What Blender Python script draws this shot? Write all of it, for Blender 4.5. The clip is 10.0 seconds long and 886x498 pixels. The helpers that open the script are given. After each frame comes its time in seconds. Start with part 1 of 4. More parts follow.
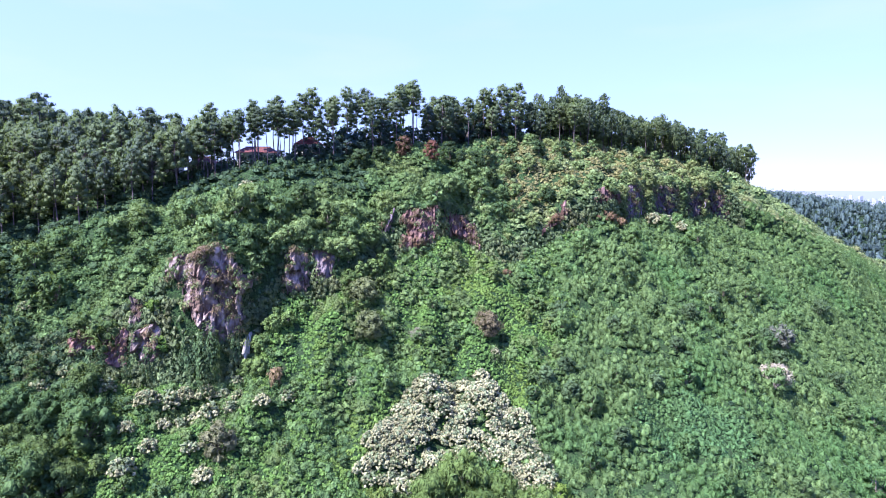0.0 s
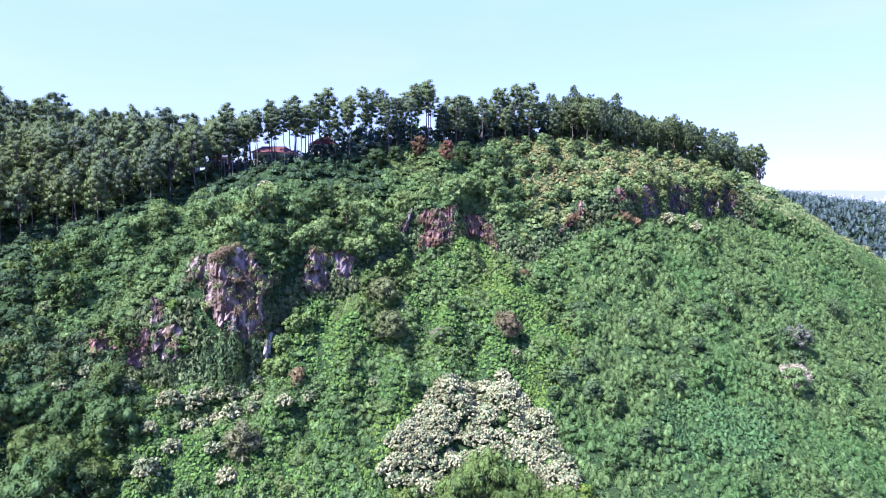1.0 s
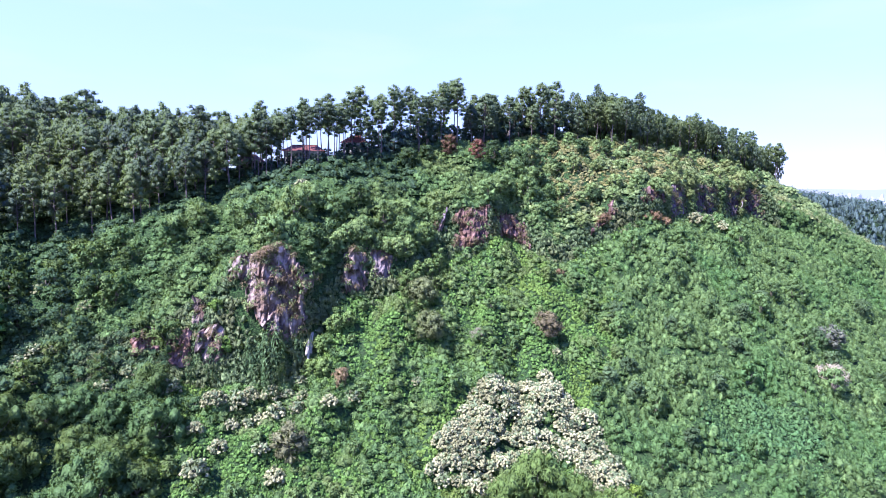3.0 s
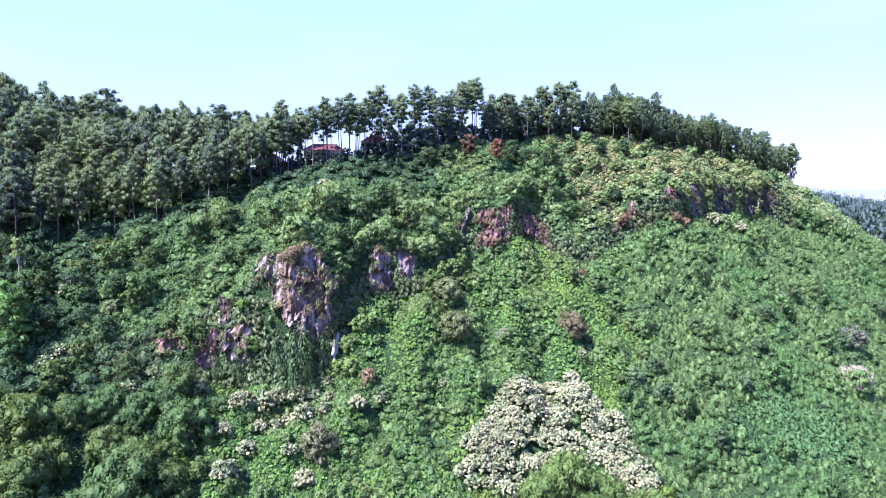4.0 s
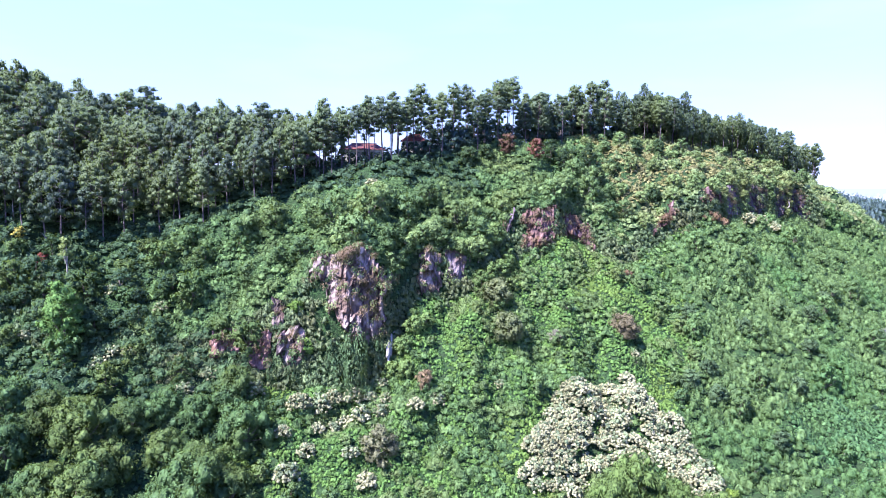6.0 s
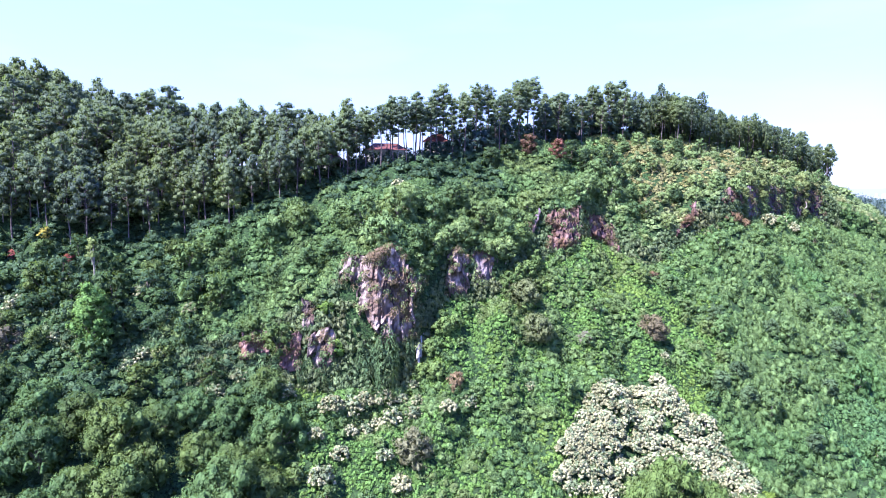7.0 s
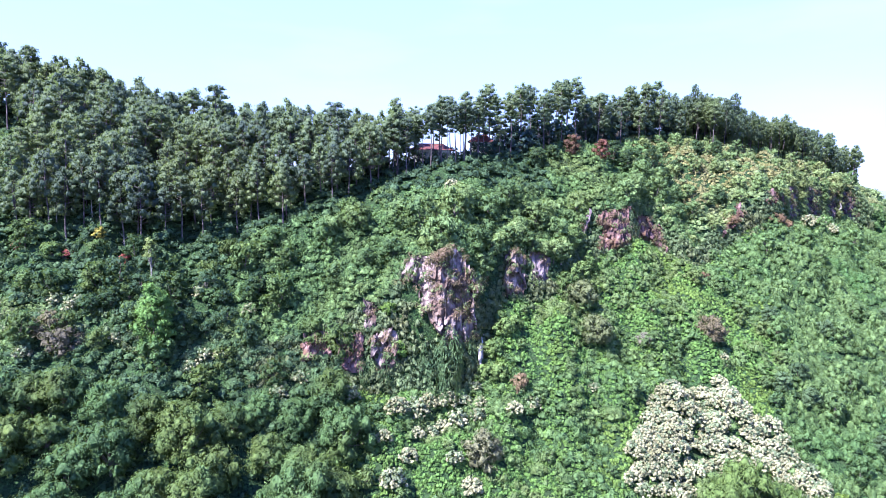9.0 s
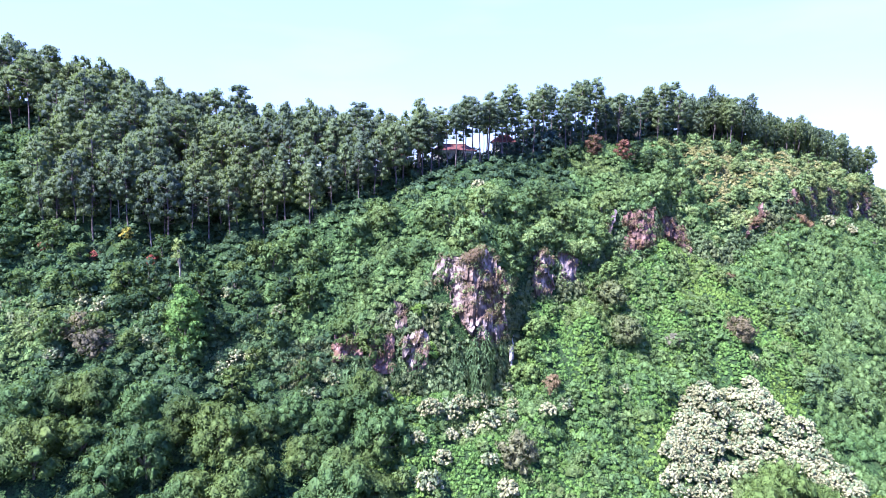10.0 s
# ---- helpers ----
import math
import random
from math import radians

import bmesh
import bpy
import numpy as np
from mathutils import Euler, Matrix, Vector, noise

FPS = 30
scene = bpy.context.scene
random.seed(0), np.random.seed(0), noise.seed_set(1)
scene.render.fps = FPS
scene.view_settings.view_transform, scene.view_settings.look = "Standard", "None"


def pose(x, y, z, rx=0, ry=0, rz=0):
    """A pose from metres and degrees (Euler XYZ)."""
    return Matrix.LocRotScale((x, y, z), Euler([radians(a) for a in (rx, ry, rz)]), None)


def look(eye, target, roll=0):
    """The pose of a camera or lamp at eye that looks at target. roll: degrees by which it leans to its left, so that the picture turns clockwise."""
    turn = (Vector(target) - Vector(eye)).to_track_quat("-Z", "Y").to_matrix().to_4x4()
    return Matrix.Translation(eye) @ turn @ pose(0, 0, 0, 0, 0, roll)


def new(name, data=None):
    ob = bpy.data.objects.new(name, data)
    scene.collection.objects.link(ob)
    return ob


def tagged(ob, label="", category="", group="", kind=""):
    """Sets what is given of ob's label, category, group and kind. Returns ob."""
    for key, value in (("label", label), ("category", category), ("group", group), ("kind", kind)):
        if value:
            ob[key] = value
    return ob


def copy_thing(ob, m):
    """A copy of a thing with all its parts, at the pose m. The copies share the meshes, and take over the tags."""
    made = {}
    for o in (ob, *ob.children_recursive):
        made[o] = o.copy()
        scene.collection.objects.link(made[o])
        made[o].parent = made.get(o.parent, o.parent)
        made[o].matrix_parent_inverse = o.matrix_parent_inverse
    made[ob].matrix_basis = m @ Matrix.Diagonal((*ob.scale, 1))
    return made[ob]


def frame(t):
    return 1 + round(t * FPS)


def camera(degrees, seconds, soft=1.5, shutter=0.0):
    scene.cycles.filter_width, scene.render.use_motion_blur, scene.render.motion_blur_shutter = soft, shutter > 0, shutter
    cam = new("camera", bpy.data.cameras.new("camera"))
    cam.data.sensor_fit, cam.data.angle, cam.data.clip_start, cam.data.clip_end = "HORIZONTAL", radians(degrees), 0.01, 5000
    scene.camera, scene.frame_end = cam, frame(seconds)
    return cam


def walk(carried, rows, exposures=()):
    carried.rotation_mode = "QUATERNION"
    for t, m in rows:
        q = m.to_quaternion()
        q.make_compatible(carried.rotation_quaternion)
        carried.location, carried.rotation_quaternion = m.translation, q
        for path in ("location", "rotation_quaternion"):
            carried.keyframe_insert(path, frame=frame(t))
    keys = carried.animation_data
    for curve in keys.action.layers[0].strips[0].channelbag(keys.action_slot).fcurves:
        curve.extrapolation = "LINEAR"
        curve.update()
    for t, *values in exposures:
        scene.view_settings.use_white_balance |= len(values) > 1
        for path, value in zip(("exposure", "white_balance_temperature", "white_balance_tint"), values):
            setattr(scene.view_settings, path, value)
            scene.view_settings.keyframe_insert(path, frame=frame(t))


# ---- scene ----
cam = camera(71.6, 10.0, soft=0.5)
PATH = [
    (0, (0.618, 1.527, 59.614), (0.611, 3.518, 59.427), 0.1),
    (0.5, (-2.032, 1.572, 59.706), (-2.04, 3.563, 59.517), 0.1),
    (1, (-4.652, 1.623, 59.796), (-4.661, 3.614, 59.607), 0.1),
    (1.5, (-7.299, 1.719, 59.899), (-7.31, 3.709, 59.707), 0.1),
    (2, (-10.238, 1.911, 59.996), (-10.244, 3.902, 59.802), 0.2),
    (2.5, (-13.406, 2.122, 60.095), (-13.404, 4.113, 59.9), 0.2),
    (4, (-23.587, 2.893, 60.587), (-23.582, 4.883, 60.386), 0.4),
    (4.5, (-27.263, 3.176, 60.645), (-27.255, 5.165, 60.443), 0.4),
    (5, (-31.033, 3.523, 60.688), (-31.02, 5.512, 60.484), 0.4),
    (5.5, (-34.883, 3.96, 60.738), (-34.865, 5.95, 60.533), 0.5),
    (7, (-47.175, 5.442, 61.194), (-47.145, 7.431, 60.986), 0.6),
    (7.5, (-51.267, 5.781, 61.113), (-51.233, 7.769, 60.906), 0.7),
    (8, (-55.375, 6.075, 60.933), (-55.339, 8.064, 60.728), 0.7),
    (8.5, (-59.487, 6.458, 60.791), (-59.447, 8.447, 60.587), 0.7),
    (9, (-63.596, 6.833, 60.624), (-63.553, 8.823, 60.421), 0.7),
    (9.5, (-67.617, 7.194, 60.516), (-67.571, 9.183, 60.314), 0.7),
    (10, (-71.641, 7.625, 60.497), (-71.592, 9.615, 60.296), 0.7),
]
walk(cam, [(t, look(eye, target, roll)) for t, eye, target, roll in PATH], [(0, 2.24, 5400, 20), (5, 2.44, 5400, 20), (10, 2.56, 5340, 19)])

# ---- sky, sun, exposure ----
SUN = Vector((-0.48, -0.35, 0.80)).normalized()
world = bpy.data.worlds.new("sky_world")
scene.world = world
world.use_nodes = True
wn, wl = world.node_tree.nodes, world.node_tree.links
wn.clear()
sky_tex = wn.new("ShaderNodeTexSky")
sky_tex.sky_type = "NISHITA"
sky_tex.sun_disc = False
sky_tex.sun_elevation = math.asin(SUN.z)
sky_tex.sun_rotation = math.atan2(SUN.x, SUN.y)
sky_tex.air_density, sky_tex.dust_density, sky_tex.ozone_density = 1.5, 0.3, 2.0
sky_tex.altitude = 1500
bg = wn.new("ShaderNodeBackground")
bg.inputs["Strength"].default_value = 0.058
wout = wn.new("ShaderNodeOutputWorld")
veil = wn.new("ShaderNodeMix")
veil.data_type = "RGBA"
# white haze near the horizon, thinning to clear blue overhead
height = wn.new("ShaderNodeSeparateXYZ")
wl.new(wn.new("ShaderNodeTexCoord").outputs["Generated"], height.inputs[0])
thin = wn.new("ShaderNodeMapRange")
for i, v in enumerate((0.25, 0.8, 0.80, 0.10)):
    thin.inputs[i + 1].default_value = v
wl.new(height.outputs["Z"], thin.inputs[0])
wl.new(thin.outputs[0], veil.inputs[0])
warm = wn.new("ShaderNodeMapRange")
warm.inputs[2].default_value = 0.28
wl.new(height.outputs["Z"], warm.inputs[0])
haze = wn.new("ShaderNodeMix")
haze.data_type = "RGBA"
haze.inputs[6].default_value = (2.72, 2.75, 2.98, 1)
haze.inputs[7].default_value = (2.40, 2.94, 3.22, 1)
wl.new(warm.outputs[0], haze.inputs[0])
# faint high cloud
stretch = wn.new("ShaderNodeMapping")
stretch.inputs["Scale"].default_value = (2.0, 2.0, 9.0)
wl.new(height.inputs[0].links[0].from_socket, stretch.inputs["Vector"])
wisps = wn.new("ShaderNodeTexNoise")
wisps.inputs["Scale"].default_value, wisps.inputs["Detail"].default_value = 1.6, 5.0
wl.new(stretch.outputs[0], wisps.inputs["Vector"])
thick = wn.new("ShaderNodeMapRange")
for i, v in enumerate((0.52, 0.78, 0.0, 0.6)):
    thick.inputs[i + 1].default_value = v
wl.new(wisps.outputs[0], thick.inputs[0])
cloud = wn.new("ShaderNodeMix")
cloud.data_type = "RGBA"
cloud.inputs[7].default_value = (3.0, 3.05, 3.25, 1)
wl.new(thick.outputs[0], cloud.inputs[0])
wl.new(haze.outputs[2], cloud.inputs[6])
wl.new(cloud.outputs[2], veil.inputs[7])
clear = wn.new("ShaderNodeMix")
clear.data_type, clear.blend_type = "RGBA", "MULTIPLY"
clear.inputs[0].default_value = 1.0
clear.inputs[7].default_value = (1.05, 1.3, 2.8, 1)
wl.new(sky_tex.outputs[0], clear.inputs[6])
wl.new(clear.outputs[2], veil.inputs[6])
wl.new(veil.outputs[2], bg.inputs["Color"])
wl.new(bg.outputs[0], wout.inputs["Surface"])
sun_data = bpy.data.lights.new("sun", "SUN")
sun_data.energy, sun_data.angle, sun_data.color = 4.3, radians(0.6), (1.0, 0.935, 0.82)
sun_lamp = new("sun", sun_data)
sun_lamp.matrix_world = look((0, 0, 300), Vector((0, 0, 300)) - SUN)

# ---- materials ----


def mat_new(name):
    m = bpy.data.materials.new(name)
    m.use_nodes = True
    nt = m.node_tree
    nt.nodes.clear()
    out = nt.nodes.new("ShaderNodeOutputMaterial")
    return m, nt.nodes, nt.links, out


def mixrgb(nd, lk, fac, a, b, mode="MIX"):
    n = nd.new("ShaderNodeMix")
    n.data_type, n.blend_type = "RGBA", mode
    for sock, v in ((n.inputs[0], fac), (n.inputs[6], a), (n.inputs[7], b)):
        if isinstance(v, (int, float)):
            sock.default_value = v
        elif isinstance(v, tuple):
            sock.default_value = (*v, 1)
        else:
            lk.new(v, sock)
    return n.outputs[2]


def ramp(nd, lk, fac, a, b):
    n = nd.new("ShaderNodeMapRange")
    n.inputs[1].default_value, n.inputs[2].default_value = a, b
    lk.new(fac, n.inputs[0])
    return n.outputs[0]


def noise_at(nd, lk, scale, detail=3.0, coord=None):
    n = nd.new("ShaderNodeTexNoise")
    n.inputs["Scale"].default_value, n.inputs["Detail"].default_value = scale, detail
    if coord is None:
        coord = nd.new("ShaderNodeNewGeometry").outputs["Position"]
    lk.new(coord, n.inputs["Vector"])
    return n.outputs[0]


def foliage(name, dark, light, patch, patch_scale=0.06, tone_from="object", trans=0.22, rough=0.58, cool=1.14, relief=0.8, mottle=1.0):
    """Leaves: hue by plant (tone) and by leaf, with wide drifts of a second hue."""
    m, nd, lk, out = mat_new(name)
    geo = nd.new("ShaderNodeNewGeometry")
    if tone_from == "object":
        tone = nd.new("ShaderNodeObjectInfo").outputs["Random"]
    else:
        at = nd.new("ShaderNodeAttribute")
        at.attribute_name = "tone"
        tone = at.outputs["Fac"]
    blend = nd.new("ShaderNodeMath")
    blend.operation = "MULTIPLY_ADD"
    blend.inputs[1].default_value = 0.74
    half = nd.new("ShaderNodeMath")
    half.operation = "MULTIPLY"
    half.inputs[1].default_value = 0.26
    lk.new(geo.outputs["Random Per Island"], half.inputs[0])
    lk.new(tone, blend.inputs[0])
    lk.new(half.outputs[0], blend.inputs[2])
    dark, light, patch = tuple(0.84 * c for c in dark), tuple(1.20 * c for c in light), tuple(0.88 * c for c in patch)
    dark, light, patch = ((r * 1.09, gr, bl * cool) for r, gr, bl in (dark, light, patch))
    col = mixrgb(nd, lk, blend.outputs[0], dark, light)
    drift = ramp(nd, lk, noise_at(nd, lk, patch_scale, 2.0), 0.46, 0.66)
    col = mixrgb(nd, lk, drift, col, mixrgb(nd, lk, 0.6, col, patch))
    fleck = nd.new("ShaderNodeMapRange")
    for i, v in enumerate((0.36, 0.64, 1 - 0.38 * mottle, 1 + 0.34 * mottle)):
        fleck.inputs[i + 1].default_value = v
    lk.new(noise_at(nd, lk, 0.9, 3.0), fleck.inputs[0])
    col = mixrgb(nd, lk, 1.0, col, fleck.outputs[0], "MULTIPLY")
    pb = nd.new("ShaderNodeBsdfPrincipled")
    pb.inputs["Roughness"].default_value = rough
    pb.inputs["Specular IOR Level"].default_value = 0.1
    lk.new(col, pb.inputs["Base Color"])
    curl = nd.new("ShaderNodeBump")
    curl.inputs["Strength"].default_value, curl.inputs["Distance"].default_value = relief, 0.9
    lk.new(noise_at(nd, lk, 0.95, 2.5), curl.inputs["Height"])
    lk.new(curl.outputs[0], pb.inputs["Normal"])
    tr = nd.new("ShaderNodeBsdfTranslucent")
    lk.new(mixrgb(nd, lk, 0.45, col, (0.30, 0.42, 0.06)), tr.inputs["Color"])
    ms = nd.new("ShaderNodeMixShader")
    ms.inputs[0].default_value = trans
    lk.new(pb.outputs[0], ms.inputs[1])
    lk.new(tr.outputs[0], ms.inputs[2])
    lk.new(ms.outputs[0], out.inputs["Surface"])
    return m


def solid(name, a, b, scale, rough=0.85, bump=0.0, c=None, bump_scale=None, per_object=0.0):
    """Two-hue surface with grain at two scales and optional relief."""
    m, nd, lk, out = mat_new(name)
    coord = None
    if per_object:
        stretch = nd.new("ShaderNodeMapping")
        stretch.inputs["Scale"].default_value = (1, 1, 0.4)
        lk.new(nd.new("ShaderNodeNewGeometry").outputs["Position"], stretch.inputs["Vector"])
        coord = stretch.outputs[0]
    n1 = ramp(nd, lk, noise_at(nd, lk, scale, 6.0, coord), 0.38, 0.64)
    col = mixrgb(nd, lk, n1, a, b)
    if c is not None:
        n2 = ramp(nd, lk, noise_at(nd, lk, scale * 0.4, 5.0), 0.47, 0.60)
        col = mixrgb(nd, lk, n2, col, c)
    if per_object:
        dim = nd.new("ShaderNodeMapRange")
        dim.inputs[3].default_value, dim.inputs[4].default_value = 1 - per_object, 1.1
        lk.new(nd.new("ShaderNodeObjectInfo").outputs["Random"], dim.inputs[0])
        col = mixrgb(nd, lk, 1.0, col, dim.outputs[0], "MULTIPLY")
    pb = nd.new("ShaderNodeBsdfPrincipled")
    pb.inputs["Roughness"].default_value = rough
    pb.inputs["Specular IOR Level"].default_value = 0.5 if rough < 0.6 else 0.12
    lk.new(col, pb.inputs["Base Color"])
    if bump:
        b2 = nd.new("ShaderNodeBump")
        b2.inputs["Strength"].default_value, b2.inputs["Distance"].default_value = bump, 0.4
        lk.new(noise_at(nd, lk, bump_scale or scale * 4, 6.0), b2.inputs["Height"])
        lk.new(b2.outputs[0], pb.inputs["Normal"])
    lk.new(pb.outputs[0], out.inputs["Surface"])
    return m


# soil coloured near-black so that gaps between leaves read as shadow
M_GROUND = solid("shade_dark_slope_soil", (0.006, 0.014, 0.005), (0.040, 0.075, 0.024), 1.9, 0.95, 1.0, (0.022, 0.036, 0.014), 2.4)
M_ROCK = solid("volcanic_rock", (0.045, 0.032, 0.032), (0.33, 0.245, 0.215), 0.55, 0.9, 1.0, (0.12, 0.078, 0.060), 1.6, per_object=0.35)
# rock colour darkened to carry the shade of recesses and sunless walls
M_ROCK_SHADE = solid("shade_darkened_rock", (0.070, 0.053, 0.060), (0.21, 0.165, 0.18), 0.9, 0.9, 0.6, (0.12, 0.08, 0.075), 3.0, per_object=0.5)
M_ROCK_PALE = solid("pale_washed_rock", (0.34, 0.30, 0.29), (0.55, 0.50, 0.48), 0.8, 0.9, 0.25, (0.30, 0.24, 0.20), 3.0, per_object=0.3)
M_ROCK_RED = solid("iron_red_rock", (0.075, 0.042, 0.042), (0.25, 0.15, 0.135), 0.8, 0.9, 1.0, (0.13, 0.075, 0.05), 1.6, per_object=0.5)
M_PINE_BARK = solid("pine_bark", (0.065, 0.050, 0.050), (0.15, 0.122, 0.125), 0.8, 0.9, 0.4)
M_BARK = solid("grey_bark", (0.08, 0.065, 0.05), (0.20, 0.17, 0.14), 1.0, 0.9, 0.4)
M_PALE_BARK = solid("pale_bare_wood", (0.18, 0.16, 0.14), (0.30, 0.27, 0.24), 1.2, 0.9, 0.3)
PINE_HUES = ((0.044, 0.066, 0.040), (0.086, 0.120, 0.039), (0.104, 0.136, 0.033))
SLOPE_HUES = ((0.078, 0.134, 0.044), (0.120, 0.190, 0.060), (0.076, 0.178, 0.050))
# needles get extra blue (cool) in place of haze and bluish shade
M_PINE = foliage("hazed_pine_needles", *PINE_HUES, 0.04, trans=0.32, cool=1.5, relief=0.25, mottle=0.5)
M_PINE_S = foliage("hazed_pine_needles_mass", *PINE_HUES, 0.04, "tone", trans=0.32, cool=1.5, relief=0.25, mottle=0.5)
M_SHRUB = foliage("shrub_leaves", (0.040, 0.083, 0.027), (0.104, 0.176, 0.052), (0.135, 0.175, 0.050), 0.05, "tone")
M_OLIVE = foliage("olive_shrub_leaves", (0.086, 0.138, 0.046), (0.168, 0.228, 0.080), (0.215, 0.206, 0.080), 0.05, "tone")
M_VINE = foliage("vine_leaves", (0.058, 0.116, 0.034), (0.100, 0.188, 0.050), (0.134, 0.200, 0.044), 0.07, "tone", cool=0.9, relief=0.65)
M_CREEPER = foliage("pale_creeper_leaves", (0.045, 0.100, 0.048), (0.070, 0.145, 0.066), (0.085, 0.15, 0.06), 0.07, "tone", cool=0.8, relief=0.6)
M_BAMBOO = foliage("slope_tree_leaves", *SLOPE_HUES, 0.03, "tone", cool=1.12, trans=0.4)
M_SLOPE_CROWN = foliage("slope_crown_leaves", *SLOPE_HUES, 0.03, cool=1.2, trans=0.4)
M_VALLEY = foliage("valley_leaves", (0.024, 0.052, 0.021), (0.061, 0.111, 0.038), (0.098, 0.132, 0.032), 0.05, cool=1.0)
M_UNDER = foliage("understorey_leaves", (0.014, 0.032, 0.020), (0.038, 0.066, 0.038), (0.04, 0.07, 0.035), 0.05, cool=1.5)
M_CLIFFLEAF = foliage("cliff_shrub_leaves", (0.045, 0.080, 0.032), (0.118, 0.165, 0.066), (0.14, 0.14, 0.06), 0.07, "tone")
# dark shrub green that also paints in shade under pines and in recesses
M_SHADE = foliage("shade_dark_undergrowth_leaves", (0.018, 0.040, 0.022), (0.050, 0.088, 0.044), (0.05, 0.09, 0.035), 0.05, "tone", cool=1.0)
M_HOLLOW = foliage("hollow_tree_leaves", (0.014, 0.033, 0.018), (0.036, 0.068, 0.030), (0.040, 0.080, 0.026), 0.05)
M_DARKLEAF = foliage("dark_shrub_leaves", (0.022, 0.047, 0.022), (0.056, 0.098, 0.038), (0.072, 0.126, 0.038), 0.06, "tone")
M_DRYTUFT = foliage("dry_tufts", (0.10, 0.075, 0.045), (0.19, 0.14, 0.08), (0.13, 0.13, 0.055), 0.2, "tone")
M_DRYGRASS = foliage("dry_grass", (0.130, 0.138, 0.048), (0.215, 0.205, 0.078), (0.170, 0.178, 0.052), 0.08, "tone")
M_TREELEAF = foliage("tree_leaves", (0.042, 0.085, 0.030), (0.115, 0.180, 0.056), (0.115, 0.155, 0.04), 0.05)
M_UPLEAF = foliage("upper_tree_leaves", (0.062, 0.116, 0.038), (0.150, 0.216, 0.068), (0.172, 0.190, 0.060), 0.06)
M_BLOSSOM_LEAF = foliage("flowering_shrub_leaves", (0.085, 0.120, 0.060), (0.150, 0.190, 0.090), (0.14, 0.18, 0.08), 0.1)
M_BLOSSOM = foliage("white_blossom", (0.172, 0.178, 0.090), (0.300, 0.304, 0.172), (0.24, 0.248, 0.124), 0.2, trans=0.1, cool=1.0)
# pale blue of distance haze is mixed into this leaf colour
M_FARLEAF_HAZED = foliage("hazed_far_wood_leaves", (0.044, 0.072, 0.064), (0.074, 0.110, 0.096), (0.060, 0.094, 0.082), 0.02, "tone", trans=0.3, cool=1.1, relief=0.4)

# ---- the hill: long lines of the land, from the valley up over the brow to the ridge ----
# each line: x, y, z at stations from the western end to the eastern
LINE_LOW = [(-260, 96, -8), (-140, 118, -3), (-88, 131, -4), (-26, 131, -9), (10, 132, -9), (57, 140, -5), (80, 144, -6), (100, 160, -7), (130, 190, -9), (180, 240, -14), (270, 330, -24)]
LINE_FOOT = [(-260, 151, 34), (-160, 149, 26), (-127, 147, 17), (-95, 152, 13), (-62, 151, 10), (-51, 155, 14), (-46, 167, 29), (-38, 171, 30), (-26, 172, 31), (-18, 188, 41), (-10, 190, 41), (-3, 191.5, 41), (3, 201, 38), (10, 202.5, 37), (17, 195, 35), (40, 211, 44), (57, 220, 50), (85, 247, 49.5), (119, 275.5, 47), (183, 286, 31), (270, 370, 8)]
LINE_HEAD = [(-260, 160, 42), (-160, 158, 33), (-127, 154, 25), (-95, 155, 23), (-84, 156, 26), (-72, 157, 39), (-65, 158, 45), (-56, 159, 45.5), (-51.5, 161, 35), (-47, 169, 41), (-40, 173, 45), (-30, 174, 43), (-26, 176, 38), (-19, 191, 53), (-12, 193, 54), (-3, 195, 54), (4, 204, 48.5), (10, 205, 47.5), (18, 199, 42), (40, 213.5, 51), (57, 222, 60), (85, 248.8, 63), (119, 277, 62), (145, 281, 50), (183, 292, 34), (270, 376, 10)]
LINE_BROW = [(-260, 176, 58), (-160, 171, 49), (-121, 180, 48), (-84, 171, 47), (-66, 172, 53), (-50, 180, 55), (-25, 190, 48), (-8, 205, 58), (12, 218, 60), (34, 230, 70), (60, 240, 68), (100, 272, 67), (156, 312, 60), (207, 345, 38), (270, 390, 12)]
LINE_RIDGE = [(-260, 216, 94), (-200, 213, 83), (-160, 210, 70), (-113, 199, 62), (-60, 193, 65), (-20, 226, 76), (14, 254, 80), (55, 284, 84), (113, 312, 76), (169, 342, 63), (207, 368, 42), (270, 412, 14)]


def gauss_smooth(a, s):
    k = np.exp(-0.5 * (np.arange(-3 * s, 3 * s + 1) / s) ** 2)
    return np.convolve(np.pad(a, 3 * s, mode="edge"), k / k.sum(), mode="valid")


XD = np.arange(-300, 301, 1.0)


def line_at(line, s):
    a = np.array(line, float)
    return gauss_smooth(np.interp(XD, a[:, 0], a[:, 1]), s), gauss_smooth(np.interp(XD, a[:, 0], a[:, 2]), s)


LOW, FOOT, HEAD, BROW, RIDGE = line_at(LINE_LOW, 8), line_at(LINE_FOOT, 2), line_at(LINE_HEAD, 2), line_at(LINE_BROW, 6), line_at(LINE_RIDGE, 9)
PLATEAU = (RIDGE[0] + 26, RIDGE[1] + 4 - 14 * np.clip((XD + 20) / 60, 0, 1))
LINES = [(XD * 0 - 260, XD * 0 - 70), (XD * 0 + 40, XD * 0 - 66), LOW, FOOT, HEAD, BROW, RIDGE, PLATEAU, (RIDGE[0] + 130, RIDGE[1] * 0.4 - 30), (RIDGE[0] + 300, XD * 0 - 62), (XD * 0 + 1300, XD * 0 - 40), (XD * 0 + 4600, XD * 0 + 30)]
STEPS = [6, 20, 32, 18, 16, 24, 8, 8, 8, 26, 6]
